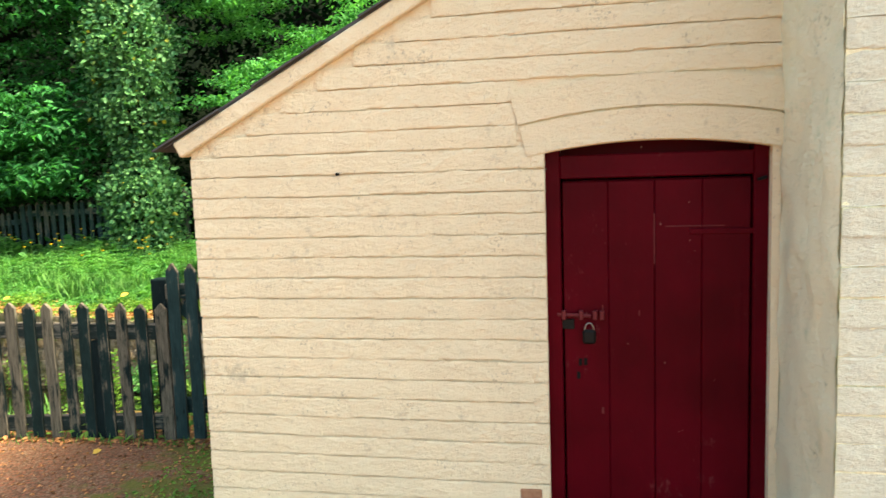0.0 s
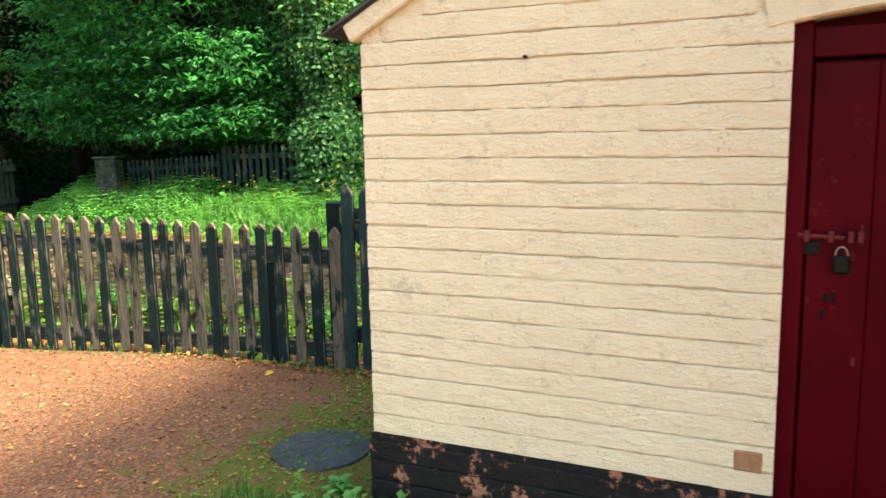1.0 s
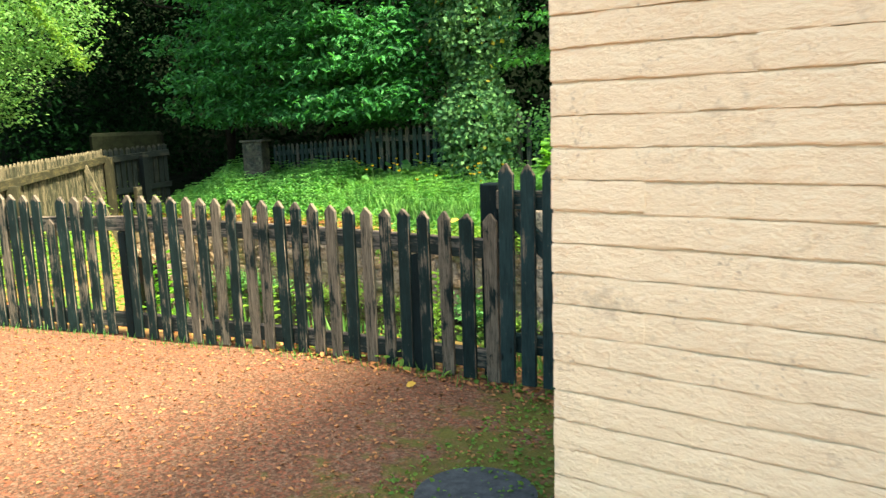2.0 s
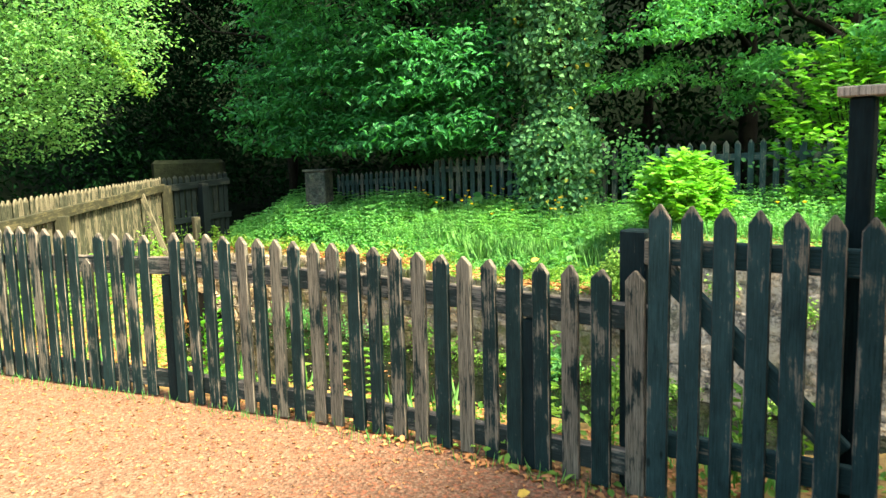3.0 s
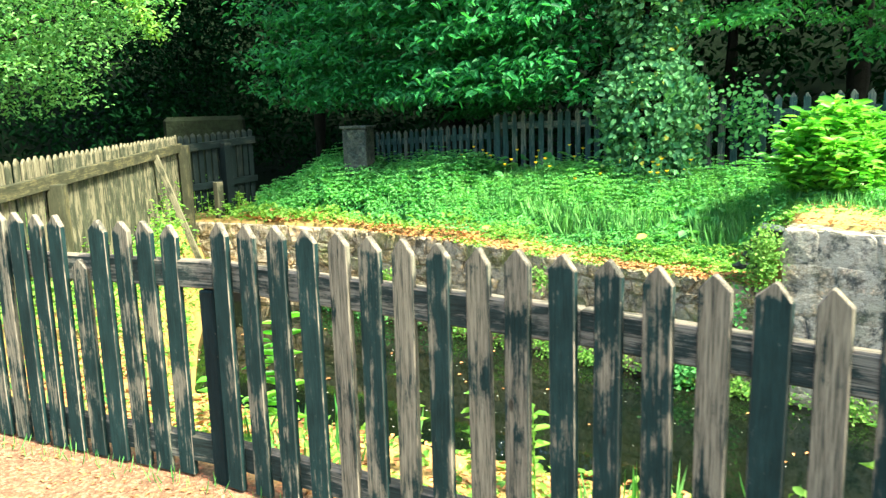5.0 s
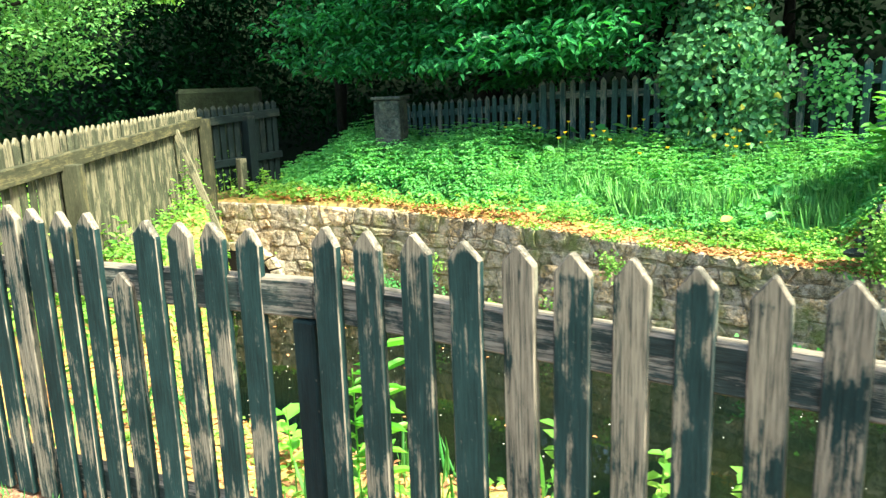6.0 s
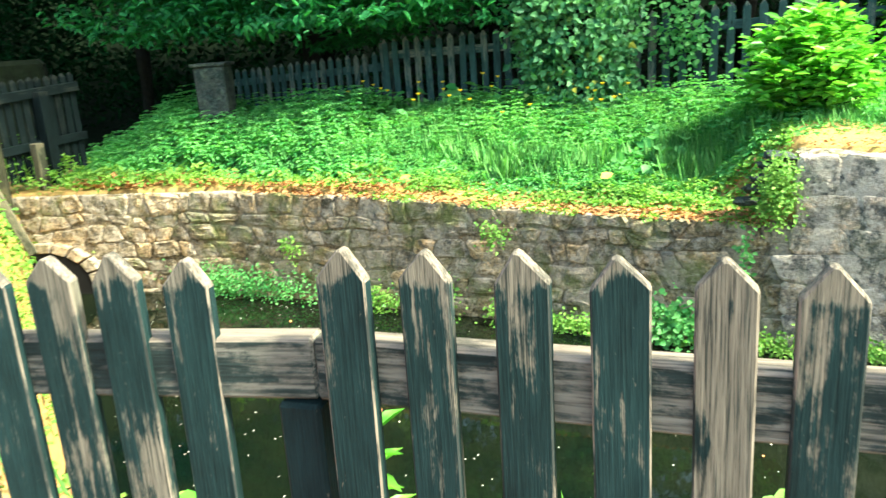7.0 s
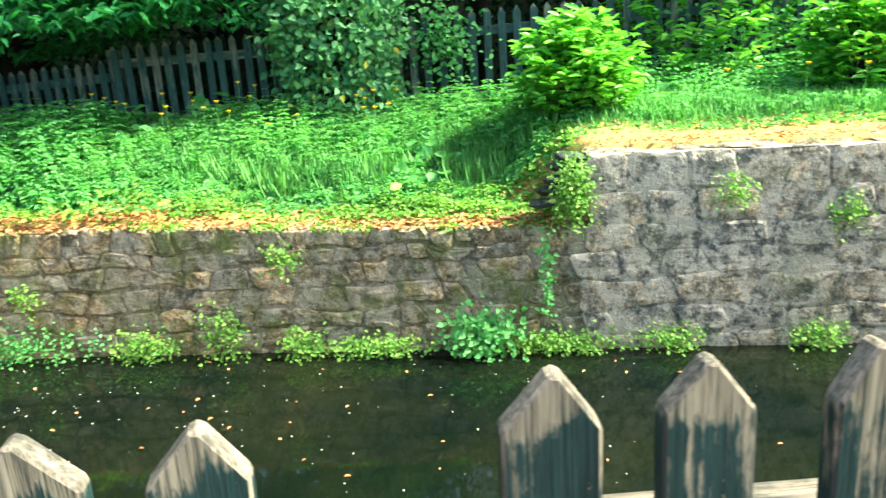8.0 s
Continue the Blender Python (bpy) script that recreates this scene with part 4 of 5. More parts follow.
# culvert mouth at the canal's end
cul = tagged(thing("culvert", "dark culvert mouth under the stone wall", "culvert"), kind="structure")
arc = [(0.5 * math.cos(math.pi * k / 12), -1.02 + 0.34 * math.sin(math.pi * k / 12)) for k in range(13)]
# Solid black arch standing proud; the shade inside the culvert is its colour.
part("mouth", prism([(0.5, -1.6)] + arc + [(-0.5, -1.6)], -0.05, 0.2), M_HOLE, cul)
for k in range(9):
    t0, t1 = math.pi * (k + 0.06) / 9, math.pi * (k + 0.94) / 9
    ring = [(q * 0.5 * math.cos(t), -1.02 + q * 0.34 * math.sin(t)) for q, t in ((1.0, t0), (1.3, t0), (1.3, t1), (1.0, t1))]
    part("arch_stone", prism(ring, -0.06, 0.1, 0.01), M_STONE, cul)
cul.matrix_basis = pose(-12.1, 8.57, 0, 0, 0, 17)

# ---- trees and undergrowth ----
def crown(parent, name, centres, radius, per, size, material, **kw):
    return part(name, sprays(centres, radius, per, size, name=name, **kw), material, parent)


def tree(label, base, height, radius, lean=(0, 0), seed=1, limbs=5, name="tree"):
    r = random.Random(seed)
    t = thing(name, label, "tree")
    x, y = base
    z = float(ground_height(np.array([x]), np.array([y]))[0])
    pts_ = [(x + lean[0] * k / 6 + r.uniform(-0.08, 0.08), y + lean[1] * k / 6 + r.uniform(-0.08, 0.08), z - 0.2 + height * k / 6) for k in range(7)]
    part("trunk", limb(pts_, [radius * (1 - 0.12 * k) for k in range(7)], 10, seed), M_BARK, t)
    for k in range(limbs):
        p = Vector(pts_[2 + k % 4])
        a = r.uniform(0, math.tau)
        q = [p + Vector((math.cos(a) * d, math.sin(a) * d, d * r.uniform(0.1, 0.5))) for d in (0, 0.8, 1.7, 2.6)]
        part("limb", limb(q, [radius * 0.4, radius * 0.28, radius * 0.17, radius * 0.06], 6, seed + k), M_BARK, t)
    return t


def scatter(n, lo, hi, test=None):
    P = RNG.uniform(lo, hi, (n, 3))
    return P[test(P)] if test is not None else P


# ivy-clad trunk
ivy = tree("tall trunk clad in thick glossy ivy, rising from the far bank", (-7.2, 11.45), 7.0, 0.22, seed=3, limbs=0)
n_ = 2600
zz = RNG.uniform(0.25, 6.5, n_)
aa = RNG.uniform(0, math.tau, n_)
rr = (0.52 + 0.16 * np.sin(zz * 2.3) + 0.1 * np.sin(zz * 5.1 + 1)) * np.interp(zz, [0.3, 1.2, 2.5, 6.5], [0.72, 0.82, 0.85, 0.95]) * RNG.uniform(0.7, 1.2, n_)
C = np.stack([-7.2 + np.cos(aa) * rr * 1.05 - 0.04 * zz, 11.45 + np.sin(aa) * rr * 0.9, zz], 1)
crown(ivy, "crown", C, 0.13, 13, 0.08, M_IVY, flat=0.9, spread=0.8, lift=0.5, width=0.75, outward=(0, -1))

# broad dark tree over the corner
dark = tree("broad dark-leaved tree hanging low over the bank", (-11.3, 12.6), 7.5, 0.25, seed=5, limbs=7)
P = scatter(1700, (-14.2, 10.0, 1.15), (-7.6, 14.0, 6.5), lambda p: ((p[:, 0] + 10.8) / 3.5) ** 2 + ((p[:, 1] - 12.6) / 2.6) ** 2 + ((p[:, 2] - 4.2) / 3.1) ** 2 < 1)
shell = ((P[:, 0] + 10.8) / 3.5) ** 2 + ((P[:, 1] - 12.6) / 2.6) ** 2 + ((P[:, 2] - 4.2) / 3.1) ** 2
P = P[(shell > 0.42) | (RNG.uniform(0, 1, len(P)) < 0.25)]
low = scatter(330, (-13.6, 10.4, 1.4), (-8.0, 11.6, 3.0))
# Unseen high clusters, added to shade the corner fence and the pillar.
over = scatter(210, (-11.2, 8.6, 4.2), (-7.8, 11.3, 5.6))
P = np.concatenate([P, low, over])
crown(dark, "crown", P, 0.33, 34, 0.125, M_DARKLEAF, flat=0.22, width=0.45, outward=(0.25, -0.8))

# pale small-leaved tree beyond the left fence
pale = tree("pale green small-leaved tree beyond the silvered fence", (-17.2, 6.5), 7.0, 0.18, (0.9, 1.0), seed=7, limbs=6)
P = scatter(2600, (-19.5, 4.0, 1.45), (-13.4, 12.2, 7), lambda p: ((p[:, 0] + 16.3) / 2.8) ** 2 + ((p[:, 1] - 7.4) / 3.2) ** 2 + ((p[:, 2] - 4.0) / 2.7) ** 2 < 1)
crown(pale, "crown", P, 0.40, 44, 0.078, M_PALELEAF, flat=0.45, width=0.65, outward=(0.7, -0.4))

# fresh branches over the far fence
beech = tree("tree with layered fresh green branches over the far fence", (-4.2, 14.6), 7.5, 0.2, seed=9, limbs=7)
P = []
for k in range(92):
    o = np.array([RNG.uniform(-6.6, -0.5), RNG.uniform(12.2, 14.2), 0])
    o[2] = 2.0 + RNG.uniform(0, 3.0) + 0.2 * max(0, -4.5 - o[0])
    d = np.array([RNG.uniform(-1, 0.3), RNG.uniform(-0.9, -0.2), RNG.uniform(-0.28, -0.05)])
    for j in range(15):
        P.append(o + d * j * 0.11 + RNG.normal(0, 0.10, 3) * [1, 1, 0.5])
crown(beech, "crown", np.array(P), 0.22, 24, 0.085, M_BEECH, flat=0.25, width=0.55, outward=(-0.4, -0.6))

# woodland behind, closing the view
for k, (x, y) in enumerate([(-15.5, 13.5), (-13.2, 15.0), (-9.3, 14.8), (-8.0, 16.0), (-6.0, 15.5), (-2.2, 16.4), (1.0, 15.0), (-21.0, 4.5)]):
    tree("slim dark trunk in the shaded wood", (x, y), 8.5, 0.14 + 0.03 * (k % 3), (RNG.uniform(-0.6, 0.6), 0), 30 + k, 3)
P1 = scatter(5200, (-27, 14.2, 0.2), (9, 19, 9.5))
P2 = scatter(2600, (-27, -2, 0.2), (-18.0, 16, 9))
# This foliage carries the wood's darkness in its leaf colour.
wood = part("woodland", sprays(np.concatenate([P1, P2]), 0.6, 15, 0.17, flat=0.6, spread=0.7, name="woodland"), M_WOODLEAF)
tagged(wood, "dense woodland foliage behind the fences, coloured near black for its shade", "woodland", kind="stuff")
# Leaf layer above the view, added only to keep sun and sky off the wood.
P = scatter(2000, (-22, 12.2, 6.4), (-3, 18, 10))
tagged(part("canopy", sprays(P, 0.8, 9, 0.34, flat=0.4, name="canopy"), M_WOODLEAF), "unseen high leaf clusters added to shade the wood", "woodland", kind="stuff")


def laurel(label, x, y, r, h, seed, n=260):
    g = float(ground_height(np.array([x]), np.array([y]))[0])
    t = thing("laurel_bush", label, "bush", "laurel bushes")
    rr_ = random.Random(seed)
    pts_, dirs = [], []
    for k in range(n):
        a, el_ = rr_.uniform(0, math.tau), math.asin(rr_.uniform(0.02, 1))
        q = rr_.uniform(0.55, 1.0)
        tip = Vector((x + math.cos(a) * math.cos(el_) * r * q, y + math.sin(a) * math.cos(el_) * r * q, g + 0.06 + math.sin(el_) ** 0.75 * h * (0.25 + 0.75 * q)))
        for j in range(9):
            pts_.append(tip - Vector((math.cos(a) * 0.02 * j, math.sin(a) * 0.02 * j, 0.018 * j)))
            b_ = a + rr_.uniform(-1.7, 1.7)
            dirs.append((math.cos(b_), math.sin(b_), rr_.uniform(-0.1, 0.7)))
        if k % 9 == 0:
            part("stem", rod((x, y, g - 0.05), tip, 0.012, 0.004, 5), M_BARK, t)
    m_ = len(pts_)
    N = np.stack([RNG.normal(0, 0.35, m_), RNG.normal(-0.2, 0.35, m_), np.ones(m_)], 1)
    part("crown", leaf_mesh("crown", [tuple(p) for p in pts_], RNG.uniform(0.08, 0.15, m_), dirs, N, 0.42, 0.08, 0.2), M_LAUREL, t)
    return t


laurel("bright green laurel bush on the grassy bank", -5.0, 10.38, 0.60, 0.80, 4, 330)
laurel("bright green laurel bush beside the far fence", -2.55, 10.7, 0.6, 0.95, 5)
laurel("tall sunlit laurel overhanging the far fence", -3.55, 12.15, 1.25, 2.3, 6, 480)


def surface(P2):
    return ground_height(P2[:, 0], P2[:, 1])


def plants(name, n, region, size, hmax, material, width, label, spread=0.4, lift=1.0, droop=0.2, clump=0.0):
    """Leafy low growth: leaves at all heights up to a height that waves over the ground."""
    P = RNG.uniform(*region, (n, 2))
    P = P[surface(P) > WATER + 0.05]
    n = len(P)
    wave = 0.45 + 0.55 * np.sin(P[:, 0] * 2.1 + np.sin(P[:, 1] * 1.7) * 1.5) * np.sin(P[:, 1] * 2.7 + P[:, 0] * 0.6)
    fine = 0.75 + 0.5 * np.sin(P[:, 0] * 11 + P[:, 1] * 7) * np.sin(P[:, 1] * 13 - P[:, 0] * 5)
    z = surface(P) + hmax(P) * np.clip(wave * 0.6 + 0.4, 0.25, 1) * np.clip(fine, 0.5, 1.15) * np.sqrt(RNG.uniform(0, 1, n))
    a = RNG.uniform(0, math.tau, n)
    D = np.stack([np.cos(a), np.sin(a), RNG.normal(0.1, spread, n)], 1)
    N = np.stack([RNG.normal(0, spread, n), RNG.normal(-0.15, spread, n), np.full(n, lift)], 1)
    ob = part(name, leaf_mesh(name, np.column_stack([P, z]), size * RNG.uniform(0.5, 1.3, n), D, N, width, 0.1, droop), material)
    return tagged(ob, label, "plants", kind="stuff")


def stems(name, n, region, height, size, material, label, levels=7, width=0.55, keep=None, per=4, out=0.35):
    """Upright leafy plants: leaves in crossed pairs up each stem, smaller towards the top."""
    P = RNG.uniform(*region, (n, 2))
    if keep is not None:
        P = P[keep(P)]
    n = len(P)
    g = surface(P)
    H = height(P) * RNG.uniform(0.6, 1.15, n)
    lean = RNG.normal(0, 0.12, (n, 2))
    k = np.tile(np.arange(levels * per), (n, 1))
    lev = (k // per + 1) / levels
    turn = RNG.uniform(0, math.tau, (n, 1)) + (k % per) * math.tau / per + (k // per) * 0.8 + RNG.normal(0, 0.3, k.shape)
    x = P[:, :1] + lean[:, :1] * H[:, None] * lev
    y = P[:, 1:] + lean[:, 1:] * H[:, None] * lev
    z = g[:, None] + H[:, None] * lev
    D = np.stack([np.cos(turn), np.sin(turn), np.full(k.shape, 1.0) * (lev - 0.6) * out + RNG.normal(0, 0.12, k.shape)], -1).reshape(-1, 3)
    C = np.stack([x, y, z], -1).reshape(-1, 3) + D * 0.012
    N = np.stack([RNG.normal(0, 0.2, len(C)), RNG.normal(-0.1, 0.2, len(C)), np.ones(len(C))], 1)
    big = size * (1.25 - 0.75 * lev) * RNG.uniform(0.75, 1.2, (n, 1)) * RNG.uniform(0.8, 1.15, k.shape)
    ob = part(name, leaf_mesh(name, C, big.ravel(), D, N, width, 0.1, 0.28), material)
    return tagged(ob, label, "plants", kind="stuff")


ledge = lambda P: P[:, 1] > 9.62 + 0.13 * np.sin(P[:, 0] * 2.9 + 1.0) + 0.08 * np.sin(P[:, 0] * 7.7)
off_step = lambda P: ledge(P) & (P[:, 0] < -5.15 - 0.5 * (P[:, 1] < 9.8))
mound = lambda P: 0.10 + 0.17 * smooth(9.6, 10.5, P[:, 1]) + 0.13 * np.sin(P[:, 0] * 1.9 + 0.6) * np.sin(P[:, 1] * 2.3 + P[:, 0])
stems("nettles", 1500, ((-13.0, 9.5), (-9.3, 11.4)), lambda P: mound(P) + 0.04 + 0.15 * smooth(9.6, 10.1, P[:, 1]), 0.105, M_NETTLE, "tall leafy nettles in a thick clump on the bank", 7, 0.6, ledge)
stems("nettles", 1250, ((-9.4, 9.6), (-5.2, 11.5)), mound, 0.085, M_NETTLE, "knee-high nettles scattered through the long grass", 6, 0.55, off_step)
stems("cow_parsley", 900, ((-9.6, 9.7), (-5.3, 11.4)), lambda P: np.maximum(mound(P) + 0.03, 0.08), 0.07, M_GRASS, "feathery cow parsley on the bank", 7, 0.28, off_step, 5, 0.6)
stems("nettles", 1100, ((-5.2, 9.9), (-0.5, 12.0)), lambda P: 0.08 + 0.26 * smooth(10.2, 11.2, P[:, 1]), 0.075, M_NETTLE, "low nettles and weeds on the raised bank", 5, 0.55)
plants("ground_cover", 34000, ((-13.2, 9.5), (-5.2, 11.7)), 0.05, lambda P: 0.03 + 0.13 * smooth(9.6, 10.2, P[:, 1]), M_NETTLE, 0.55, "low leafy ground cover under the nettles")
plants("ground_cover", 24000, ((-5.2, 9.6), (-0.5, 12.0)), 0.045, lambda P: 0.03 + 0.10 * smooth(9.7, 10.8, P[:, 1]), M_GRASS, 0.45, "short grass and clover on the raised bank")
plants("edge_weeds", 3600, ((-8.2, 9.3), (-5.15, 9.75)), 0.042, lambda P: 0.02 + 0.10 * (np.sin(P[:, 0] * 3.7 + 0.5) > -0.1), M_WEED, 0.7, "small yellow-green weeds along the wall top")
plants("edge_weeds", 3000, ((-6.3, 9.4), (-5.08, 10.15)), 0.04, lambda P: np.full(len(P), 0.10), M_WEED, 0.7, "yellow-green weeds over the slope beside the step")
plants("broad_leaves", 1100, ((-13.0, 9.85), (-5.3, 11.6)), 0.14, lambda P: 0.10 + 0.26 * smooth(9.8, 10.5, P[:, 1]), M_NETTLE, 0.85, "broad pale dock and butterbur leaves on the bank")
plants("broad_leaves", 200, ((-9.8, 11.0), (-7.8, 11.5)), 0.15, lambda P: np.full(len(P), 0.48), M_NETTLE, 0.95, "large round butterbur leaves before the old fence")
plants("broad_leaves", 500, ((-5.2, 10.3), (-0.8, 11.8)), 0.13, lambda P: 0.05 + 0.3 * smooth(10.4, 11.3, P[:, 1]), M_NETTLE, 0.8, "broad dock leaves on the raised bank")
left_h = lambda P: 0.30 + 0.35 * smooth(-0.9, 0.0, ((-P[:, 0] - 8.05) * 0.716 - (P[:, 1] - 3.85) * 0.698))
plants("bank_weeds", 24000, ((-13.2, 4.6), (-8.2, 9.4)), 0.06, left_h, M_WEED, 0.6, "yellow-green weeds below the silvered fence")


def grass(name, n, region, length, material, label, test=None):
    P = RNG.uniform(*region, (n, 2))
    keep = ~inside(P[:, 0], P[:, 1], CANAL)
    if test is not None:
        keep &= test(P)
    P = P[keep]
    n = len(P)
    a = RNG.uniform(0, math.tau, n)
    q = RNG.uniform(0.15, 1.0, n)
    D = np.stack([np.cos(a) * q, np.sin(a) * q, np.ones(n)], 1)
    N = np.stack([np.cos(a + 1.5), np.sin(a + 1.5), np.zeros(n)], 1)
    N = np.cross(D, N)
    ob = part(name, leaf_mesh(name, np.column_stack([P, surface(P) - 0.01]), length * RNG.uniform(0.4, 1.2, n), D, N, 0.032, 0.01, -0.25), material)
    return tagged(ob, label, "grass", kind="stuff")


grass("grass", 26000, ((-10.0, 9.75), (-5.2, 11.5)), 0.25, M_GRASS, "tall soft grass on the far bank", lambda P: (P[:, 1] > 9.95 + 0.22 * np.sin(P[:, 0] * 2.9 + 1.0) + 0.12 * np.sin(P[:, 0] * 7.7) + RNG.normal(0, 0.1, len(P))) & (np.sin(P[:, 0] * 2.3 + 1.2) * np.sin(P[:, 1] * 3.1) > -0.4))
grass("grass", 14000, ((-5.0, 9.75), (-1.0, 11.6)), 0.12, M_GRASS, "short soft grass on the raised bank")
grass("verge_grass", 5000, ((-8.0, 3.6), (-1.8, 4.75)), 0.07, M_GRASS, "short grass and weeds along the fence foot", lambda P: np.abs(P[:, 1] - fence_y(P[:, 0]) + 0.07) < 0.09 * RNG.uniform(0, 1, len(P)) ** 0.7)
grass("bank_grass", 1800, ((-8.5, 4.2), (-1.0, 5.6)), 0.19, M_GRASS, "tufts of grass on the near canal bank", lambda P: (P[:, 1] > fence_y(P[:, 0]) + 0.2) & (np.sin(P[:, 0] * 4.1) > 0.1))
plants("near_bank_weeds", 3000, ((-8.3, 4.5), (-1.0, 5.5)), 0.045, lambda P: 0.03 + 0.20 * (np.sin(P[:, 0] * 3.3 + 1) > 0.55), M_WEED, 0.6, "leafy weeds on the near canal bank")

# ---- brick faces, last ----
def front_keep(a, b_, z):
    a = max(a, (z + COURSE / 2 - 1.80 + 0.03) / 0.53 - 1.70)
    if a >= b_:
        return []
    if z < 1.72 + 0.04:
        return [(a, min(b_, JAMB_L))] if a < JAMB_L else []
    if z < 2.02:
        return [(a, min(b_, JAMB_L - 0.10))] if a < JAMB_L - 0.10 else []
    return [(a, b_)]


lay_bricks(front, M_PAINT, WALL_Y, LEFT_X, 0.465, 0.346, 2.75, front_keep)
# two rings of the arch
for ring, r0 in ((0, 0.0), (1, 0.115)):
    cx = (JAMB_L + JAMB_R) / 2
    cz = arch_z(cx) - ARCH_R
    n = 5 if ring == 0 else 5
    half = math.asin(min(0.999, (0.44 if ring == 0 else 0.47) / (ARCH_R + r0)))
    for k in range(n):
        a0, a1 = -half + 2 * half * k / n, -half + 2 * half * (k + 1) / n
        bm = bmesh.new()
        front_, back_ = [], []
        for i in range(5):
            a = a0 + (a1 - a0) * i / 4
            for rad, lst in ((ARCH_R + r0 + 0.004, 0), (ARCH_R + r0 + 0.110, 1)):
                front_.append((cx + rad * math.sin(a), cz + rad * math.cos(a)))
        vs = [bm.verts.new((x, -0.012, z)) for x, z in front_]
        vb = [bm.verts.new((x, 0.002, z)) for x, z in front_]
        for i in range(4):
            q = (2 * i, 2 * i + 2, 2 * i + 3, 2 * i + 1)
            bm.faces.new([vs[j] for j in q])
            bm.faces.new((vs[2 * i], vb[2 * i], vb[2 * i + 2], vs[2 * i + 2]))
            bm.faces.new((vs[2 * i + 1], vs[2 * i + 3], vb[2 * i + 3], vb[2 * i + 1]))
        bmesh.ops.recalc_face_normals(bm, faces=bm.faces)
        place(part("brick", bm, M_PAINT, front), pose(0, WALL_Y, 0))
place(part("brick", box(-0.045, 0.035, -0.0135, 0.0, -0.03, 0.034, 0.004), M_BRICK, front, "bare red brick where the paint has gone"), pose(-0.385, WALL_Y - 0.0, 0.452))
lay_bricks(plinth, M_BLACK, WALL_Y - 0.012, LEFT_X - 0.012, JAMB_L, -0.06, PLINTH, lambda a, b_, z: [(a, b_)], seed=6)
lay_bricks(hw, M_PAINT_OLD, HY, HX, 1.6, 0.0, 2.6, lambda a, b_, z: [(a, b_)], seed=8, proud=0.004)

# ---- small growth, litter and floating leaves ----
def litter(name, P, size, material, label, tilt=0.25):
    n = len(P)
    a = RNG.uniform(0, math.tau, n)
    D = np.stack([np.cos(a), np.sin(a), RNG.normal(0, tilt, n)], 1)
    N = np.stack([RNG.normal(0, tilt, n), RNG.normal(0, tilt, n), np.ones(n)], 1)
    return tagged(part(name, leaf_mesh(name, P, size * RNG.uniform(0.5, 1.3, n), D, N, 0.6, 0.15, 0.1), material), label, "leaves", kind="stuff")


def on_ground(x0, x1, y0, y1, n, lift=0.006, test=None):
    P = RNG.uniform((x0, y0), (x1, y1), (n, 2))
    P = P[~inside(P[:, 0], P[:, 1], CANAL)]
    if test is not None:
        P = P[test(P)]
    return np.column_stack([P, surface(P) + lift])


litter("wall_litter", on_ground(-11.3, -5.25, 9.18, 9.78, 3000, 0.010), 0.05, M_FALLEN, "orange fallen leaves along the wall top")
P = RNG.uniform((-9.8, 9.12), (-5.2, 9.32), (1300, 2))
litter("wall_litter", np.column_stack([P, -0.095 - 0.09 * np.clip((P[:, 0] + 8.5) / 2.3, 0, 1)]), 0.045, M_FALLEN, "dry leaves on the broken top of the low wall")
P = RNG.uniform((-8.6, 9.09), (-5.2, 9.3), (2400, 2))
P = P[np.sin(P[:, 0] * 4.3) + np.sin(P[:, 0] * 9.1) > 0.1]
litter("wall_moss", np.column_stack([P, -0.09 - 0.09 * np.clip((P[:, 0] + 8.5) / 2.3, 0, 1) - 0.4 * np.maximum(0, 9.14 - P[:, 1])]), 0.03, M_WEED, "moss and creeping weeds over the wall's edge", 0.6)
litter("wall_litter", on_ground(-12.0, -11.0, 8.9, 9.6, 500, 0.03), 0.08, M_FALLEN, "heap of dry brown leaves at the canal corner")
litter("coping_litter", np.column_stack([RNG.uniform(-5.0, -1.5, 500), RNG.uniform(9.12, 9.5, 500), np.full(500, 0.355)]), 0.04, M_FALLEN, "dry leaves on the coping")
litter("path_litter", on_ground(-8.0, -1.7, 1.8, 4.6, 5200, 0.004, lambda P: P[:, 1] < fence_y(P[:, 0]) - 0.05), 0.024, M_FALLEN, "small fallen leaves and husks over the path")
litter("bank_litter", on_ground(-8.3, -2.0, 4.45, 5.4, 5200, 0.008), 0.04, M_FALLEN, "brown leaves on the near canal bank")
for x, y, z, size in ((-8.40, 9.60, -0.06, 0.15), (-6.48, 9.52, 0.03, 0.11), (-3.17, 4.29, 0.012, 0.055)):
    me = leaf_mesh("fallen_leaf", [(x, y, z)], [size], [(0.6, 0.5, 0.3)], [(0.1, -0.7, 0.8)], 0.75, 0.08, 0.15)
    tagged(part("fallen_leaf", me, M_YELLOW), "single yellow fallen leaf", "leaf", "yellow fallen leaves")
P = np.column_stack([RNG.uniform(-11.5, -3, 900), RNG.uniform(5.4, 9.0, 900), np.full(900, WATER + 0.004)])
P = P[RNG.uniform(0, 1, len(P)) < np.clip((-P[:, 0] - 4) / 5, 0.12, 1)]
M_SPECK = plain("pale_seed_speck", (0.62, 0.58, 0.5), 0.8)
litter("floating_specks", P, 0.013, M_SPECK, "pale seeds floating on the canal", 0.05)
P = np.column_stack([RNG.uniform(-11, -4, 60), RNG.uniform(6.0, 9.0, 60), np.full(60, WATER + 0.005)])
litter("floating_leaves", P, 0.045, M_FALLEN, "brown and yellow leaves floating on the canal", 0.05)


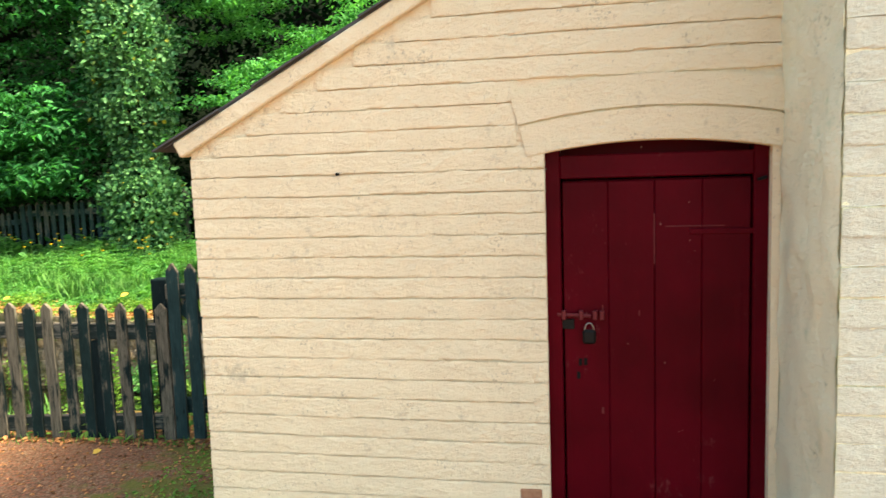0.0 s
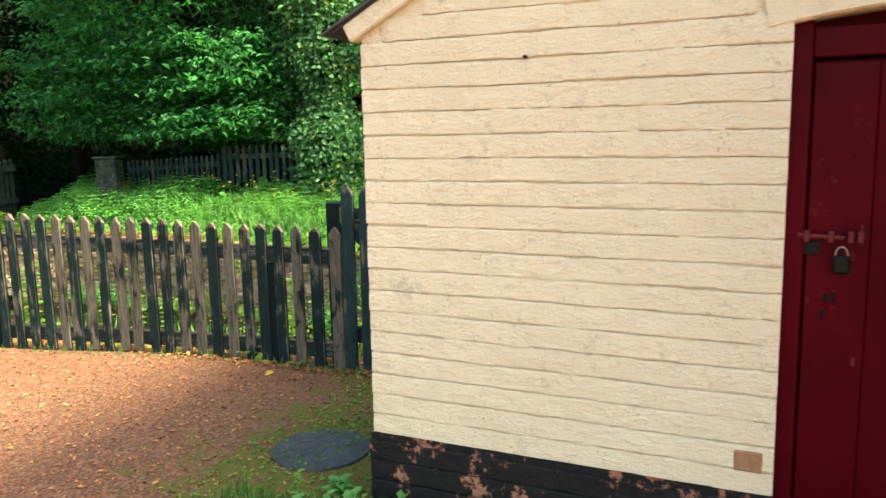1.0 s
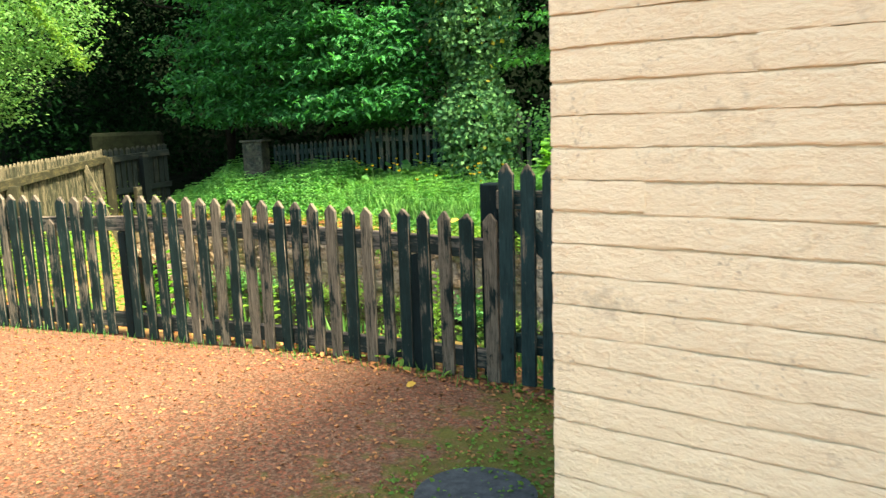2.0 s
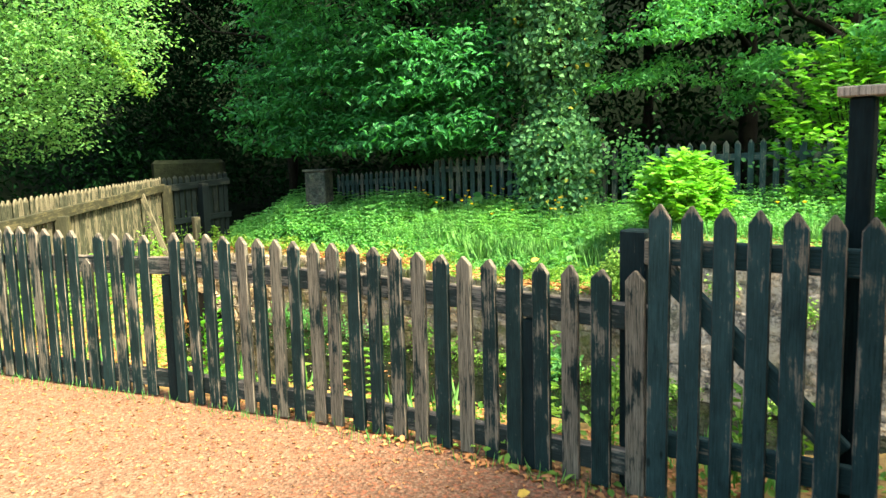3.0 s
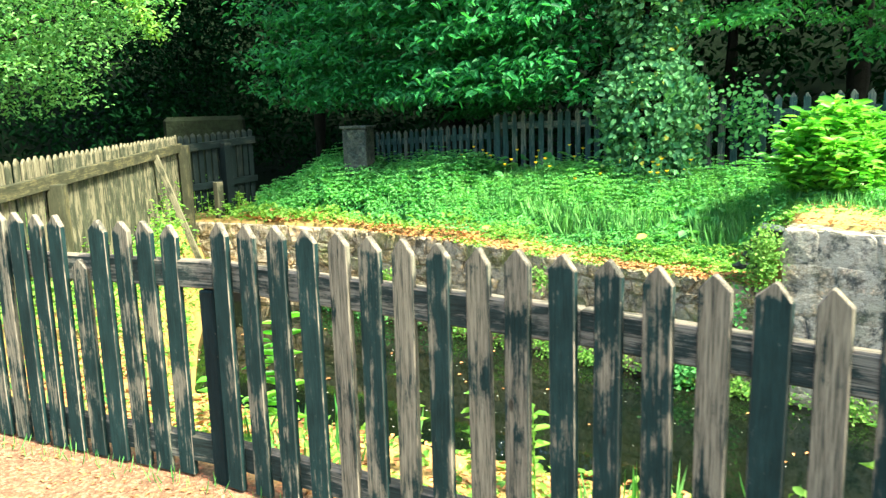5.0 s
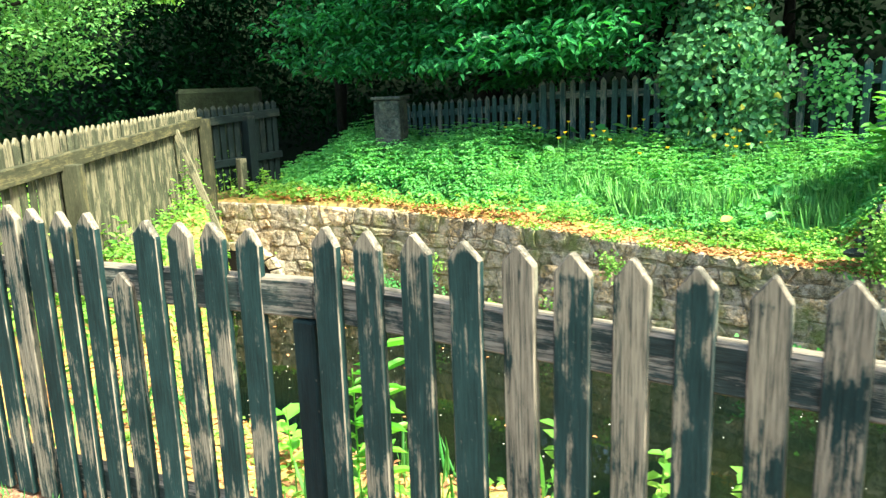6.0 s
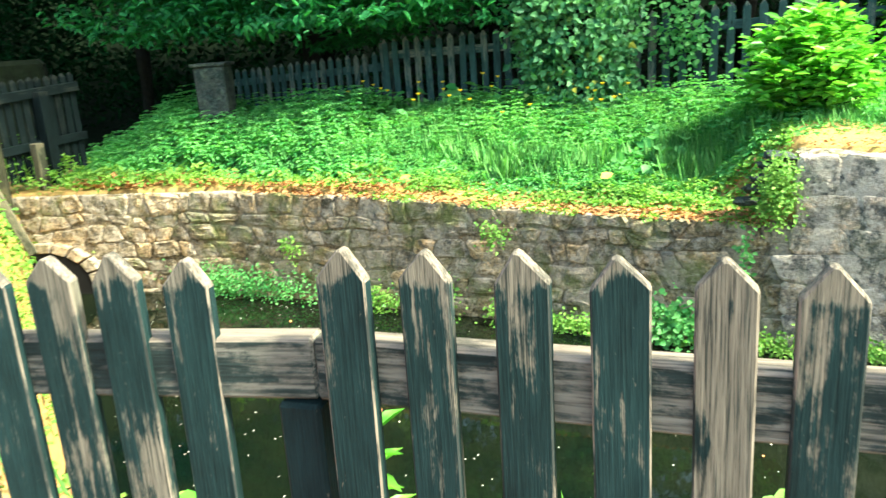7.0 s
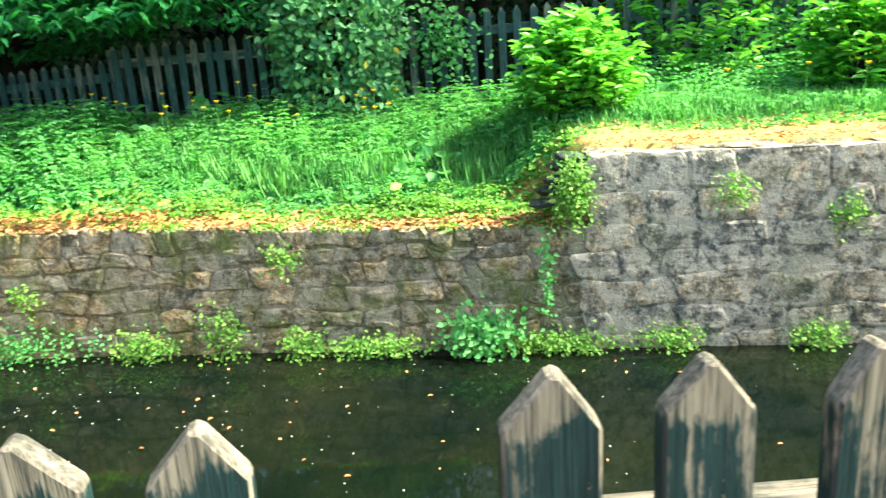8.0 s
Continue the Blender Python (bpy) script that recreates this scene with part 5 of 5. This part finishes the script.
def herb(label, x, y, z, height, leaves, size, material, seed, width=0.3, out=0.5, name="wild_plant"):
    """A leafy stem with leaves up its length."""
    r = random.Random(seed)
    t = thing(name, label, "plant", "wild plants")
    lean = (r.uniform(-0.1, 0.1), r.uniform(-0.1, 0.1))
    tip = (x + lean[0] * height, y + lean[1] * height, z + height)
    part("stem", rod((x, y, z - 0.03), tip, 0.005, 0.002, 5), material, t)
    P, D = [], []
    for k in range(leaves):
        f = 0.15 + 0.85 * k / leaves
        a = k * 2.4 + r.uniform(-0.4, 0.4)
        P.append((x + lean[0] * height * f, y + lean[1] * height * f, z + height * f))
        D.append((math.cos(a), math.sin(a), out))
    N = np.tile([0, 0, 1.0], (leaves, 1)) - 0.4 * np.array(D)
    part("foliage", leaf_mesh("foliage", P, [size * r.uniform(0.6, 1.15) for _ in P], D, N, width, 0.08, 0.35), material, t)
    return t


def at_ground(x, y):
    return float(ground_height(np.array([x]), np.array([y]))[0])


for k, (x, y, h_, n_, sz, w_) in enumerate([(-5.80, 4.75, 0.62, 30, 0.11, 0.3), (-5.86, 4.70, 0.5, 22, 0.10, 0.3), (-6.35, 4.8, 0.25, 8, 0.12, 0.7), (-5.22, 4.95, 0.42, 26, 0.07, 0.6),
                                           (-4.95, 5.0, 0.40, 26, 0.07, 0.6), (-4.70, 5.05, 0.38, 24, 0.07, 0.6), (-3.55, 5.1, 0.55, 30, 0.08, 0.5), (-3.2, 5.15, 0.5, 30, 0.09, 0.5), (-2.6, 5.1, 0.45, 24, 0.12, 0.3), (-2.35, 5.2, 0.4, 24, 0.12, 0.3)]):
    herb("leafy green wild plant on the near canal bank", x, y, at_ground(x, y), h_, n_, sz, M_WEED if k > 2 else M_LAUREL, 70 + k, w_)
for k, (x, y, h_) in enumerate([(-1.55, 2.93, 0.16), (-1.42, 2.96, 0.12), (-1.25, 2.95, 0.2), (-1.16, 2.98, 0.16), (-1.75, 2.9, 0.1), (-1.9, 3.12, 0.09)]):
    herb("small green weed at the foot of the plinth", x, y, 0.0, h_, 14, 0.075, M_NETTLE, 120 + k, 0.6)


# growth hanging on and rooted in the canal wall
def wall_growth(label, x0, x1, z0, z1, n, size, material, y=9.06, depth=0.08, name="wall_plant"):
    P = np.column_stack([RNG.normal((x0 + x1) / 2, (x1 - x0) / 3.2, n), y - np.abs(RNG.normal(0, depth, n)), RNG.normal((z0 + z1) / 2, (z1 - z0) / 3.2, n)])
    P[:, 2] = np.maximum(P[:, 2], WATER + 0.01)
    a = RNG.uniform(math.pi, math.tau, n)
    D = np.stack([np.cos(a), np.sin(a), RNG.normal(-0.2, 0.5, n)], 1)
    N = np.stack([RNG.normal(0, 0.4, n), np.full(n, -0.8), RNG.uniform(0.2, 1.2, n)], 1)
    return tagged(part(name, leaf_mesh(name, P, size * RNG.uniform(0.5, 1.3, n), D, N, 0.75, 0.1, 0.2), material), label, "plant", kind="stuff")


wall_growth("bushy green plant rooted at the waterline", -6.0, -5.6, -1.1, -0.78, 520, 0.05, M_NETTLE, depth=0.10)
wall_growth("ivy trailing down the step of the wall", -5.24, -5.04, -0.12, 0.27, 1300, 0.026, M_WEED, y=9.05, depth=0.05)
wall_growth("ivy strand low on the wall", -5.38, -5.28, -0.95, -0.2, 130, 0.036, M_NETTLE, y=9.07, depth=0.04)
for x0, x1, z1, n in ((-11.2, -9.2, -0.85, 1300), (-8.6, -8.2, -0.9, 200), (-7.9, -7.6, -0.75, 180), (-7.3, -7.0, -0.9, 160), (-6.9, -6.3, -0.98, 350), (-5.6, -4.9, -0.98, 350), (-4.6, -4.3, -0.95, 160), (-3.6, -3.3, -0.95, 160)):
    wall_growth("low green growth along the waterline", x0, x1, -1.12, z1, n * 2, 0.03, M_NETTLE if n > 1000 else M_WEED, depth=0.06)
for x, z in ((-4.06, 0.04), (-3.3, -0.15), (-7.25, -0.35), (-9.3, -0.6)):
    wall_growth("small tuft growing from a joint of the wall", x - 0.1, x + 0.1, z - 0.1, z + 0.1, 150, 0.03, M_WEED, depth=0.04)
wall_growth("climber over the old fence", -6.5, -5.9, 0.8, 1.45, 420, 0.06, M_NETTLE, y=11.7)
wall_growth("climber over the old fence", -4.0, -1.5, 0.7, 1.25, 700, 0.065, M_NETTLE, y=11.7)
# buttercups in the grass
fl = random.Random(17)
M_STALK = M_GRASS
for k in range(34):
    x, y = fl.uniform(-9.8, -6.6), fl.uniform(10.3, 11.2)
    if k > 27:
        x, y = fl.uniform(-4.0, -2.6), fl.uniform(10.0, 10.6)
    z = at_ground(x, y)
    h_ = fl.uniform(0.42, 0.6) if k <= 27 else 0.3
    t = thing("buttercup", "yellow buttercup in the long grass", "flower", "buttercups", at=pose(x, y, z))
    part("stem", rod((0, 0, 0), (0.02, 0, h_), 0.003, 0.002, 4), M_STALK, t)
    bm = bmesh.new()
    bmesh.ops.create_cone(bm, cap_ends=True, segments=7, radius1=0.008, radius2=0.024, depth=0.018, matrix=Matrix.Translation((0.02, 0, h_ + 0.008)))
    part("flower", bm, M_PETAL, t)
# broken branch debris in the culvert
for k in range(9):
    tw = tagged(part("twig", rod((-12.0 + fl.uniform(-0.3, 0.4), 8.3 + fl.uniform(-0.2, 0.1), WATER + 0.02), (-11.6 + fl.uniform(-0.5, 0.5), 8.0 + fl.uniform(-0.3, 0.2), WATER + fl.uniform(0.05, 0.2)), 0.012, 0.008, 5), M_FALLEN), "dry reddish stick lying at the culvert mouth", "stick", "sticks")
# old stone wall far behind the left fence
ow = tagged(part("old_wall", box(-0.8, 0.8, -0.2, 0.2, -0.3, 1.30, 0.08), M_OLD), "old low stone wall under the trees", "wall", kind="structure")
place(ow, pose(-17.25, 11.95, 0, 0, 0, 42))
# bright drooping branch of the pale tree
P = np.array([(-13.6 + 0.05 * k * 0.3, 8.0 + 0.035 * k, 3.6 - 0.055 * k) for k in range(22)])
tagged(part("hanging_branch", sprays(P, 0.10, 16, 0.10, flat=1.0, name="hanging_branch", outward=(0.6, -0.5)), M_WEED, pale, "yellow-green drooping branch"), kind="stuff")
# nail hole and fixings on the painted wall
part("nail", rod((-1.085, WALL_Y - 0.02, 1.676), (-1.085, WALL_Y, 1.676), 0.006), M_IRON, front)

grass("plinth_grass", 1500, ((-2.35, 2.72), (-0.9, 3.03)), 0.085, M_GRASS, "short grass at the foot of the plinth", lambda P: (P[:, 1] > 2.86) | (np.sin(P[:, 0] * 9) > 0.2))
plants("path_weeds", 1500, ((-2.6, 2.8), (-1.7, 4.55)), 0.022, lambda P: np.full(len(P), 0.02), M_WEED, 0.7, "tiny weeds and moss round the manhole")
for k in range(16):
    x, y = fl.uniform(-2.1, -0.95), fl.uniform(2.80, 2.99)
    herb("small green weed at the foot of the plinth", x, y, 0.0, fl.uniform(0.06, 0.19), 12, fl.uniform(0.05, 0.08), M_NETTLE if k % 3 else M_WEED, 200 + k, 0.6)
